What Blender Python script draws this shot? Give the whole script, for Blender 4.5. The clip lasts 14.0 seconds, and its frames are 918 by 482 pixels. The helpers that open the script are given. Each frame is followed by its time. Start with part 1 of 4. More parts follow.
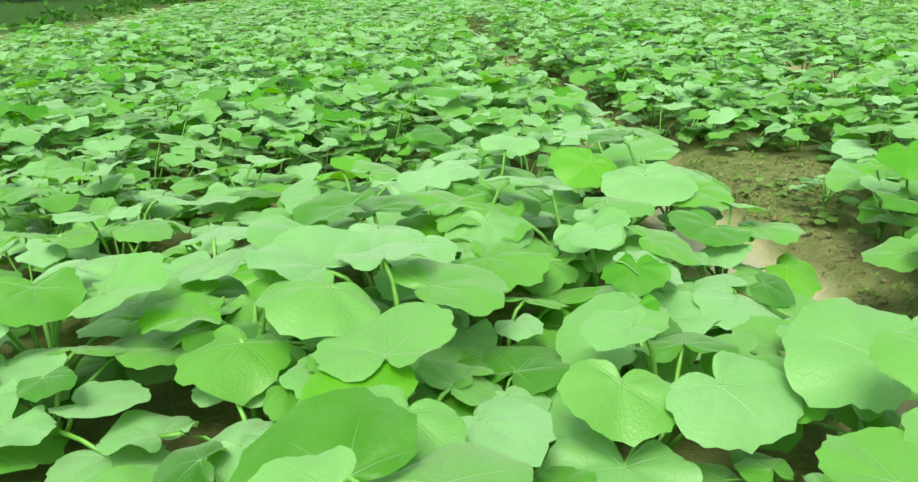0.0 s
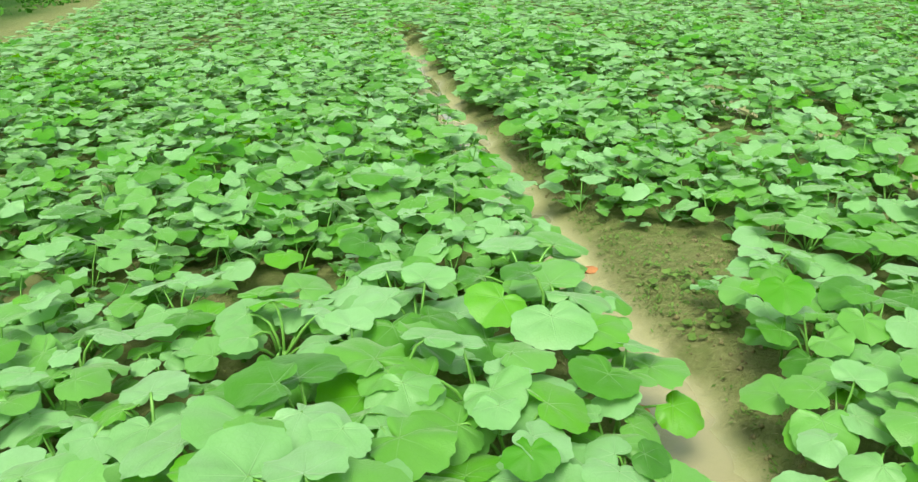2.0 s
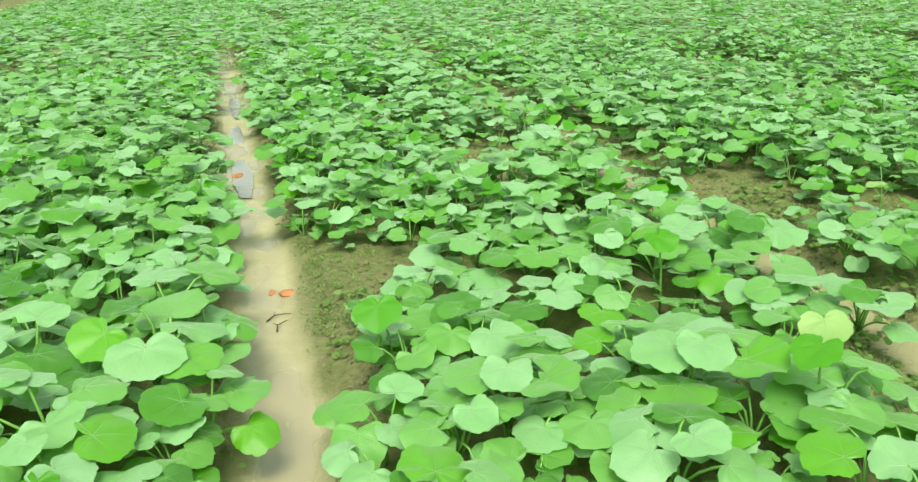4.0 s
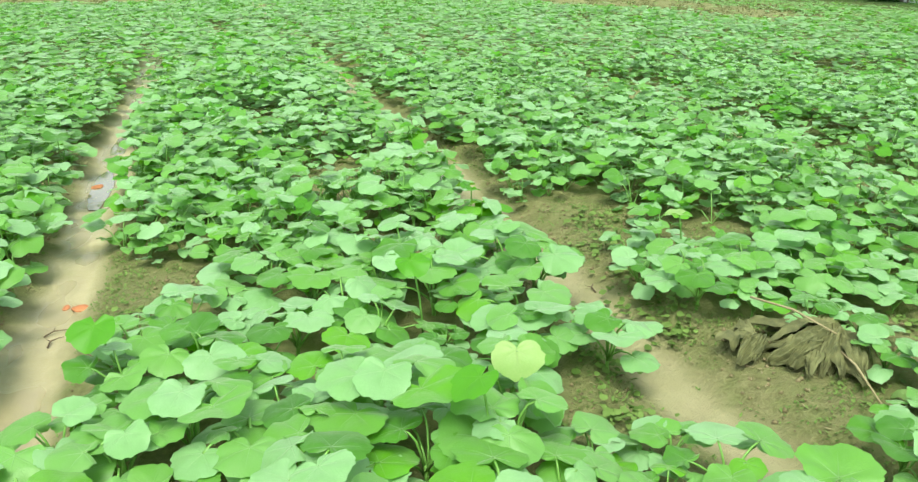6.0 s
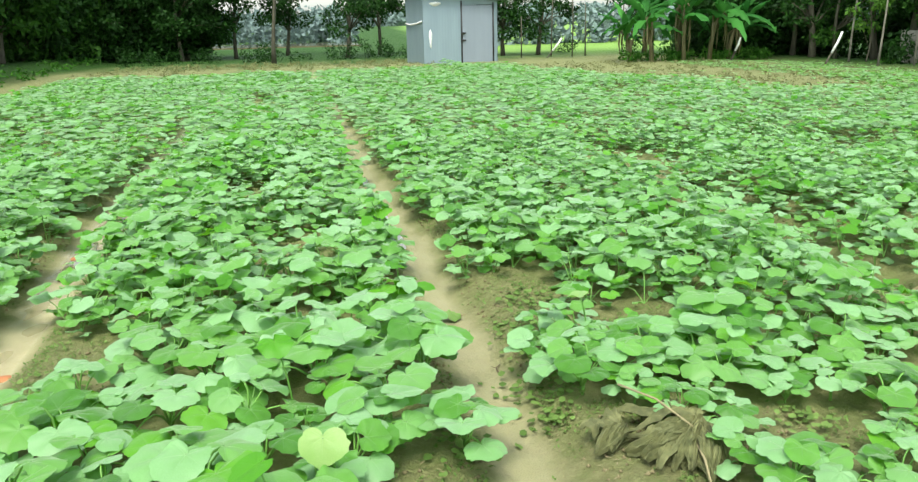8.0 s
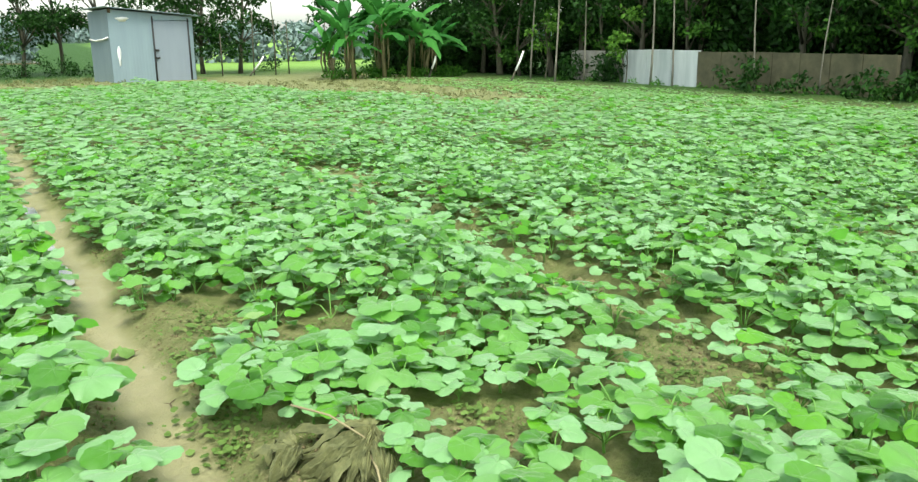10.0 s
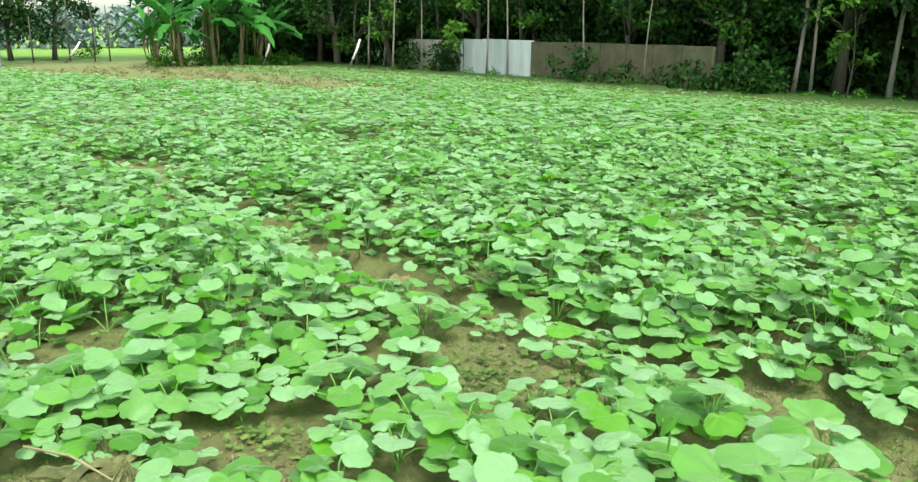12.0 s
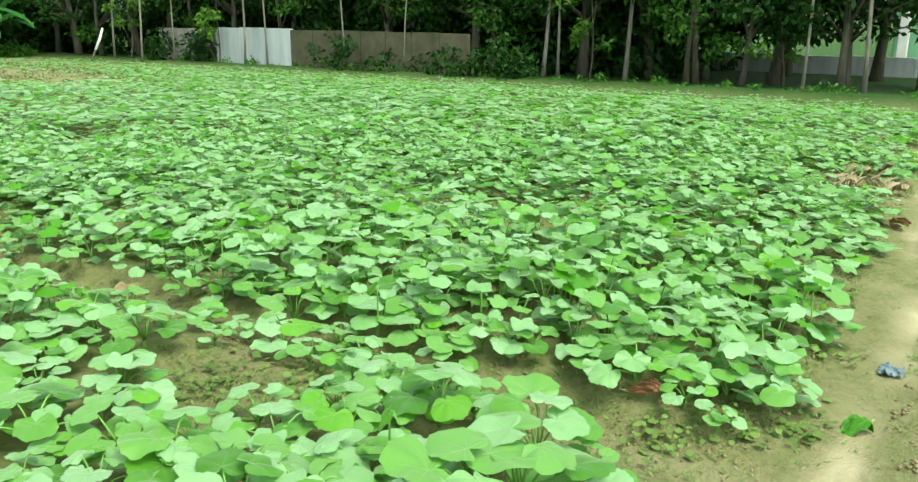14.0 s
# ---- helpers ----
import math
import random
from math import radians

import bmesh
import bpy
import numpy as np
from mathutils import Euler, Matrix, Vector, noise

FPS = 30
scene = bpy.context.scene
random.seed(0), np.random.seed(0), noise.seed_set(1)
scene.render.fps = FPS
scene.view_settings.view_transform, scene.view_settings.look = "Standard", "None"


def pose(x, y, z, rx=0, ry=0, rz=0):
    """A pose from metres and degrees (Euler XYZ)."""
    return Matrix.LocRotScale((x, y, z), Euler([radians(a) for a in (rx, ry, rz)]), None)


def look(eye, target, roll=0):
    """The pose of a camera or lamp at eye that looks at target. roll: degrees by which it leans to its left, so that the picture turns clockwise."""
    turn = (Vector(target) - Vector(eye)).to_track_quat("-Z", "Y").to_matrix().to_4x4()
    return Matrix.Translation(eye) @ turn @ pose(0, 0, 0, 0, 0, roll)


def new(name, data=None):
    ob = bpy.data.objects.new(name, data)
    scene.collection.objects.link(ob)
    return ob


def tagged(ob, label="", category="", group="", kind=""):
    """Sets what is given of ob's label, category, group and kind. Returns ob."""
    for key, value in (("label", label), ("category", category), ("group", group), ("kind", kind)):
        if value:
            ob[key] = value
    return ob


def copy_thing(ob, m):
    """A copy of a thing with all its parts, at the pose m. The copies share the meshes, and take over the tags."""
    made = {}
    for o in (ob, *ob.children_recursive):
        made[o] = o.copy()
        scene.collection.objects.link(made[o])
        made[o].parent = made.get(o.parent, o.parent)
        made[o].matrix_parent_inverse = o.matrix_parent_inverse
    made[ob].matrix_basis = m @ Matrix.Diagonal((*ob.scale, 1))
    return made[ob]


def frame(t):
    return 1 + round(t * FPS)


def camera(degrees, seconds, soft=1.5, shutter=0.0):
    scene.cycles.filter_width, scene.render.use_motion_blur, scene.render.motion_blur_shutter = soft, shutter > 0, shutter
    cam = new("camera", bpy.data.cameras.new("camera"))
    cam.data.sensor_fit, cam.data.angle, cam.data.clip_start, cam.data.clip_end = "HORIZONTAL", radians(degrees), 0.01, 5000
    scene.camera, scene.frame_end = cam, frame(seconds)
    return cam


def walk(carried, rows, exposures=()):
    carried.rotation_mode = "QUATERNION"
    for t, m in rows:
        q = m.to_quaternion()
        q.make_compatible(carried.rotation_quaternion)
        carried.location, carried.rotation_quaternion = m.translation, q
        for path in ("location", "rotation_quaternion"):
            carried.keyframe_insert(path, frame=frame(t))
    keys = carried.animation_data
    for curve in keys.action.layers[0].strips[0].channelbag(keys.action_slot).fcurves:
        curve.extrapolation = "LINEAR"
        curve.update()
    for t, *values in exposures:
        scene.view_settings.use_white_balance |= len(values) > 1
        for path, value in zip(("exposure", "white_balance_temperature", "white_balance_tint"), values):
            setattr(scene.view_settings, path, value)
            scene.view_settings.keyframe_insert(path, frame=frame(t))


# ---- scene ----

# the camera, carried by hand along the headland
cam = camera(58.2, 14.0, soft=1.35)
PATH = [
    (0, (-0.939, 0.571, 0.792), (-0.772, 2.461, 0.159), -1.8),
    (0.5, (-0.945, 0.58, 0.841), (-0.788, 2.479, 0.234), -1.8),
    (1, (-0.936, 0.586, 0.936), (-0.745, 2.474, 0.302), -1.7),
    (1.5, (-0.908, 0.59, 1.094), (-0.675, 2.452, 0.404), -1.7),
    (2, (-0.857, 0.545, 1.249), (-0.57, 2.393, 0.54), -1.5),
    (2.5, (-0.69, 0.417, 1.312), (-0.427, 2.265, 0.594), -2.6),
    (3, (-0.448, 0.288, 1.345), (-0.163, 2.132, 0.625), -3.1),
    (3.5, (-0.266, 0.252, 1.329), (0.121, 2.083, 0.625), -2.5),
    (4, (-0.048, 0.251, 1.325), (0.455, 2.059, 0.631), -1.9),
    (4.2, (0.027, 0.247, 1.32), (0.569, 2.045, 0.635), -1.6),
    (6.3, (0.777, 0.017, 1.349), (1.301, 1.832, 0.693), 0.1),
    (6.5, (0.833, 0.002, 1.356), (1.334, 1.829, 0.717), 0.2),
    (7, (0.992, 0.002, 1.367), (1.304, 1.884, 0.768), -0.4),
    (7.5, (1.144, -0.148, 1.422), (1.287, 1.76, 0.841), -1.5),
    (8, (1.357, -0.144, 1.411), (1.736, 1.751, 0.894), -1.3),
    (8.5, (1.438, -0.172, 1.414), (2.072, 1.668, 0.956), -1.0),
    (8.7, (1.458, -0.177, 1.404), (2.162, 1.639, 0.953), -1.0),
    (10.8, (1.615, -0.113, 1.377), (2.745, 1.454, 0.861), 0.4),
    (11, (1.628, -0.103, 1.381), (2.791, 1.438, 0.863), 0.7),
    (11.5, (1.736, -0.047, 1.352), (2.969, 1.443, 0.84), 0.8),
    (12, (1.899, -0.039, 1.333), (3.187, 1.404, 0.824), 0.3),
    (12.5, (1.985, -0.058, 1.328), (3.342, 1.319, 0.817), -0.2),
    (13, (2.054, -0.083, 1.321), (3.507, 1.189, 0.8), -0.3),
    (13.5, (2.085, -0.115, 1.311), (3.62, 1.054, 0.785), -0.3),
    (14, (2.122, -0.116, 1.309), (3.745, 0.925, 0.779), 0.4),
]
walk(cam, [(t, look(eye, target, roll)) for t, eye, target, roll in PATH], [(0.0, 1.23, 7350, -17), (1.0, 1.19, 7350, -17), (2.0, 1.18, 7330, -16), (3.0, 1.22, 7250, -13), (4.2, 1.26, 7000, -9), (6.5, 1.36, 6730, -2), (8.7, 1.35, 6550, 2), (11.0, 1.39, 6720, -3), (14.0, 1.43, 6750, -5)])

# overcast daylight
SUN_EL, SUN_AZ = radians(62), radians(200)
world = bpy.data.worlds.new("sky")
scene.world = world
world.use_nodes = True
wn, wl = world.node_tree.nodes, world.node_tree.links
sky = wn.new("ShaderNodeTexSky")
sky.sky_type, sky.sun_disc = "NISHITA", False
sky.sun_elevation, sky.sun_rotation = SUN_EL, SUN_AZ
sky.air_density, sky.dust_density, sky.ozone_density = 1.0, 2.0, 1.0
cloud = wn.new("ShaderNodeHueSaturation")
cloud.inputs["Saturation"].default_value = 0.4
wl.new(sky.outputs[0], cloud.inputs["Color"])
wl.new(cloud.outputs[0], wn["Background"].inputs[0])
wn["Background"].inputs[1].default_value = 0.15
sun = new("sun", bpy.data.lights.new("sun", "SUN"))
sun.data.energy, sun.data.angle, sun.data.color = 1.6, radians(28), (1.0, 0.97, 0.91)
sun.matrix_world = look((0, 0, 30), (-30 * math.cos(SUN_EL) * math.sin(SUN_AZ), -30 * math.cos(SUN_EL) * math.cos(SUN_AZ), 30 - 30 * math.sin(SUN_EL)))


# ---- materials ----
def material(name, rough=0.6, metal=0.0):
    m = bpy.data.materials.new(name)
    m.use_nodes = True
    n, l = m.node_tree.nodes, m.node_tree.links
    b = n["Principled BSDF"]
    b.inputs["Roughness"].default_value, b.inputs["Metallic"].default_value = rough, metal
    return m, n, l, b


def math_node(n, l, op, a, b=None):
    k = n.new("ShaderNodeMath")
    k.operation = op
    for i, v in enumerate((a, b)):
        if v is None:
            continue
        if isinstance(v, (int, float)):
            k.inputs[i].default_value = v
        else:
            l.new(v, k.inputs[i])
    return k.outputs[0]


def mix_node(n, l, fac, a, b, kind="MIX"):
    k = n.new("ShaderNodeMix")
    k.data_type, k.blend_type = "RGBA", kind
    for i, v in ((0, fac), (6, a), (7, b)):
        if isinstance(v, (int, float)):
            k.inputs[i].default_value = v
        elif isinstance(v, tuple):
            k.inputs[i].default_value = (*v, 1)
        else:
            l.new(v, k.inputs[i])
    return k.outputs[2]


def noise_node(n, l, vec, scale, detail=4.0, rough=0.6):
    k = n.new("ShaderNodeTexNoise")
    k.inputs["Scale"].default_value, k.inputs["Detail"].default_value, k.inputs["Roughness"].default_value = scale, detail, rough
    if vec is not None:
        l.new(vec, k.inputs["Vector"])
    return k.outputs[0]


def ramp_node(n, l, fac, stops):
    k = n.new("ShaderNodeValToRGB")
    while len(k.color_ramp.elements) < len(stops):
        k.color_ramp.elements.new(0.5)
    for e, (p, c) in zip(k.color_ramp.elements, stops):
        e.position, e.color = p, (*c, 1)
    l.new(fac, k.inputs[0])
    return k.outputs[0]


def bump_node(n, l, b, height, strength, distance):
    k = n.new("ShaderNodeBump")
    k.inputs["Strength"].default_value, k.inputs["Distance"].default_value = strength, distance
    l.new(height, k.inputs["Height"])
    l.new(k.outputs[0], b.inputs["Normal"])


def random_of_piece(n, l):
    a, g = n.new("ShaderNodeObjectInfo").outputs["Random"], n.new("ShaderNodeNewGeometry").outputs["Random Per Island"]
    return math_node(n, l, "FRACT", math_node(n, l, "ADD", a, g))


def leaf_material(name, stops, back, vein, rough=0.5, through_share=0.35, sheen=0.3):
    """A broad leaf: radiating veins from the UV map, whose origin is the stalk's end."""
    m, n, l, b = material(name, rough)
    uv = n.new("ShaderNodeUVMap")
    sep = n.new("ShaderNodeSeparateXYZ")
    l.new(uv.outputs[0], sep.inputs[0])
    u, v = math_node(n, l, "SUBTRACT", sep.outputs[0], 0.5), math_node(n, l, "SUBTRACT", sep.outputs[1], 0.5)
    ang = math_node(n, l, "ARCTAN2", u, v)
    rad = math_node(n, l, "SQRT", math_node(n, l, "ADD", math_node(n, l, "MULTIPLY", u, u), math_node(n, l, "MULTIPLY", v, v)))
    step = 1.0472
    near = math_node(n, l, "MULTIPLY", math_node(n, l, "ROUND", math_node(n, l, "DIVIDE", ang, step)), step)
    off = math_node(n, l, "SUBTRACT", ang, near)
    across = math_node(n, l, "ABSOLUTE", math_node(n, l, "MULTIPLY", rad, math_node(n, l, "SINE", off)))
    along = math_node(n, l, "MULTIPLY", rad, math_node(n, l, "COSINE", off))
    width = math_node(n, l, "MULTIPLY_ADD", rad, -0.016)
    width.node.inputs[2].default_value = 0.0125
    main = math_node(n, l, "SUBTRACT", 1.0, math_node(n, l, "DIVIDE", across, width))
    main.node.use_clamp = True
    side = math_node(n, l, "FRACT", math_node(n, l, "MULTIPLY", math_node(n, l, "SUBTRACT", along, math_node(n, l, "MULTIPLY", across, 0.9)), 11.0))
    side = math_node(n, l, "SUBTRACT", 1.0, math_node(n, l, "MULTIPLY", math_node(n, l, "ABSOLUTE", math_node(n, l, "SUBTRACT", side, 0.5)), 9.0))
    side.node.use_clamp = True
    veins = math_node(n, l, "MAXIMUM", main, math_node(n, l, "MULTIPLY", side, 0.1))
    fade = math_node(n, l, "MULTIPLY_ADD", rad, -1.9)
    fade.node.inputs[2].default_value = 1.0
    fade.node.use_clamp = True
    veins = math_node(n, l, "MULTIPLY", veins, fade)
    geo = n.new("ShaderNodeNewGeometry")
    rnd = random_of_piece(n, l)
    col = ramp_node(n, l, rnd, stops)
    mott = noise_node(n, l, geo.outputs["Position"], 26.0, 3.0)
    col = mix_node(n, l, math_node(n, l, "MULTIPLY", math_node(n, l, "SUBTRACT", mott, 0.35), 0.6), col, back)
    col = mix_node(n, l, math_node(n, l, "MULTIPLY", veins, 0.34), col, vein)
    cells = n.new("ShaderNodeTexVoronoi")
    cells.feature = "DISTANCE_TO_EDGE"
    cells.inputs["Scale"].default_value = 15.0
    l.new(uv.outputs[0], cells.inputs["Vector"])
    crease = math_node(n, l, "SUBTRACT", 1.0, math_node(n, l, "MULTIPLY", cells.outputs["Distance"], 5.0))
    crease.node.use_clamp = True
    deep = math_node(n, l, "MULTIPLY_ADD", noise_node(n, l, geo.outputs["Position"], 11.0, 4.0), 0.9)
    deep.node.inputs[2].default_value = -0.36
    deep.node.use_clamp = True
    col = mix_node(n, l, deep, col, (0.09, 0.28, 0.02))
    col = mix_node(n, l, math_node(n, l, "MULTIPLY", crease, 0.07), col, (0.06, 0.2, 0.015))
    l.new(col, b.inputs["Base Color"])
    b.inputs["Sheen Weight"].default_value, b.inputs["Sheen Roughness"].default_value = sheen, 0.35
    b.inputs["Sheen Tint"].default_value = (0.9, 1.0, 0.76, 1)
    b.inputs["Specular IOR Level"].default_value = 0.45
    fine = noise_node(n, l, geo.outputs["Position"], 55.0, 3.0)
    height = math_node(n, l, "SUBTRACT", math_node(n, l, "MULTIPLY", fine, 0.5), math_node(n, l, "ADD", veins, math_node(n, l, "MULTIPLY", crease, 0.15)))
    bump_node(n, l, b, height, 0.5, 0.003)
    tr = n.new("ShaderNodeBsdfTranslucent")
    l.new(mix_node(n, l, 0.75, col, (0.22, 0.54, 0.003)), tr.inputs[0])
    mx = n.new("ShaderNodeMixShader")
    mx.inputs[0].default_value = through_share
    l.new(b.outputs[0], mx.inputs[1]), l.new(tr.outputs[0], mx.inputs[2])
    l.new(mx.outputs[0], n["Material Output"].inputs[0])
    return m


def plain_material(name, a, c, scale, rough=0.7, bump=0.3, depth=0.01, metal=0.0, stretch=None):
    m, n, l, b = material(name, rough, metal)
    tc = n.new("ShaderNodeTexCoord").outputs["Object"]
    if stretch:
        mp = n.new("ShaderNodeMapping")
        mp.inputs["Scale"].default_value = stretch
        l.new(tc, mp.inputs[0])
        tc = mp.outputs[0]
    f1, f2 = noise_node(n, l, tc, scale, 6.0), noise_node(n, l, tc, scale * 0.13, 3.0)
    f = math_node(n, l, "MULTIPLY_ADD", f1, 0.6)
    l.new(math_node(n, l, "MULTIPLY", f2, 0.5), f.node.inputs[2])
    l.new(ramp_node(n, l, f, [(0.33, a), (0.72, c)]), b.inputs["Base Color"])
    bump_node(n, l, b, f1, bump, depth)
    return m


def foliage_material(name, dark, light, share=0.25):
    m, n, l, b = material(name, 0.6)
    b.inputs["Specular IOR Level"].default_value = 0.18
    rnd = random_of_piece(n, l)
    big = noise_node(n, l, n.new("ShaderNodeNewGeometry").outputs["Position"], 0.7, 2.0)
    f = math_node(n, l, "MULTIPLY_ADD", rnd, 0.6)
    l.new(math_node(n, l, "MULTIPLY", math_node(n, l, "SUBTRACT", big, 0.2), 0.7), f.node.inputs[2])
    col = ramp_node(n, l, f, [(0.1, dark), (0.85, light)])
    l.new(col, b.inputs["Base Color"])
    tr = n.new("ShaderNodeBsdfTranslucent")
    l.new(col, tr.inputs[0])
    mx = n.new("ShaderNodeMixShader")
    mx.inputs[0].default_value = share
    l.new(b.outputs[0], mx.inputs[1]), l.new(tr.outputs[0], mx.inputs[2])
    l.new(mx.outputs[0], n["Material Output"].inputs[0])
    return m


LEAF = leaf_material("squash_leaf", [(0.0, (0.03, 0.13, 0.003)), (0.14, (0.06, 0.21, 0.008)), (0.22, (0.12, 0.31, 0.04)), (0.45, (0.155, 0.345, 0.08)), (0.6, (0.215, 0.41, 0.165)), (0.9, (0.275, 0.465, 0.235)), (0.95, (0.11, 0.33, 0.01)), (1.0, (0.10, 0.32, 0.005))], (0.20, 0.38, 0.14), (0.42, 0.58, 0.33), 0.42, 0.32, 0.68)
BRIGHT = leaf_material("fresh_leaf", [(0.0, (0.045, 0.20, 0.003)), (1.0, (0.08, 0.29, 0.006))], (0.08, 0.28, 0.008), (0.22, 0.45, 0.06), 0.5, 0.35, 0.1)
PALE = leaf_material("pale_leaf", [(0.0, (0.25, 0.40, 0.12)), (1.0, (0.31, 0.45, 0.15))], (0.40, 0.50, 0.2), (0.5, 0.6, 0.34))
STALK = plain_material("stalk", (0.09, 0.24, 0.03), (0.19, 0.37, 0.08), 40.0, 0.5, 0.3, 0.002)
DEAD = plain_material("dead_leaf", (0.03, 0.038, 0.01), (0.19, 0.195, 0.075), 26.0, 0.8, 0.6, 0.006)
RUST = plain_material("rust_leaf", (0.13, 0.06, 0.025), (0.25, 0.13, 0.06), 18.0, 0.75, 0.5, 0.005)
DRYSTALK = plain_material("dry_stalk", (0.17, 0.145, 0.07), (0.33, 0.28, 0.15), 25.0, 0.8, 0.3, 0.002)
BRICK = plain_material("brick_crumb", (0.28, 0.10, 0.04), (0.46, 0.19, 0.08), 25.0, 0.85, 0.6, 0.006)
TWIG = plain_material("twig", (0.05, 0.035, 0.02), (0.13, 0.09, 0.05), 30.0, 0.85, 0.5, 0.004)
WEED = foliage_material("weed", (0.07, 0.13, 0.025), (0.18, 0.28, 0.07))
DRY = foliage_material("dry_weed", (0.13, 0.15, 0.05), (0.24, 0.25, 0.11))
GRASS = foliage_material("grass", (0.025, 0.10, 0.008), (0.08, 0.22, 0.025))
# near-black: the shade within crowns and thickets is put into this colour
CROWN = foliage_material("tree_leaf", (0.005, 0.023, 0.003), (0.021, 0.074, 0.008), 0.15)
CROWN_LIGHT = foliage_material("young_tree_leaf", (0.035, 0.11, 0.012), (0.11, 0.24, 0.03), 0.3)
# lighter copy of tree_leaf: the lit look is put into the leaf colour
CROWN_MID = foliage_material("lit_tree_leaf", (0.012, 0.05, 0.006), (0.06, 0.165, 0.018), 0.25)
BANANA = foliage_material("banana_leaf", (0.02, 0.11, 0.02), (0.08, 0.29, 0.05), 0.4)
BARK = plain_material("bark", (0.032, 0.031, 0.02), (0.105, 0.098, 0.064), 14.0, 0.9, 0.8, 0.02, stretch=(1, 1, 0.3))
PALE_BARK = plain_material("pale_bark", (0.075, 0.07, 0.052), (0.26, 0.245, 0.195), 12.0, 0.85, 0.5, 0.01, stretch=(1, 1, 0.25))
STEM = plain_material("banana_stem", (0.045, 0.042, 0.016), (0.16, 0.145, 0.06), 9.0, 0.7, 0.5, 0.01, stretch=(1, 1, 0.2))
TIN = plain_material("tin_sheet", (0.22, 0.29, 0.33), (0.29, 0.37, 0.41), 3.0, 0.4, 0.1, 0.002, 0.3, stretch=(1, 1, 0.15))
TIN_DOOR = plain_material("tin_door", (0.23, 0.27, 0.31), (0.28, 0.32, 0.37), 3.0, 0.5, 0.1, 0.002, 0.25, stretch=(1, 1, 0.15))
TIN_PALE = plain_material("pale_tin", (0.26, 0.31, 0.32), (0.60, 0.64, 0.64), 4.0, 0.5, 0.2, 0.004, 0.1, stretch=(1, 1, 0.15))
CONCRETE = plain_material("wall_plaster", (0.13, 0.125, 0.10), (0.33, 0.32, 0.28), 3.5, 0.9, 0.4, 0.01)
# mossy brown plaster, its colour darkened further for the shade of the trees
CONCRETE_DARK = plain_material("mossy_shaded_plaster", (0.03, 0.033, 0.015), (0.125, 0.115, 0.065), 3.5, 0.9, 0.4, 0.01)
WHITE = plain_material("whitewash", (0.65, 0.65, 0.62), (0.82, 0.82, 0.80), 8.0, 0.8, 0.3, 0.004)
BLACK = plain_material("dark_iron", (0.02, 0.02, 0.02), (0.06, 0.06, 0.06), 12.0, 0.6, 0.2, 0.003, 0.4)


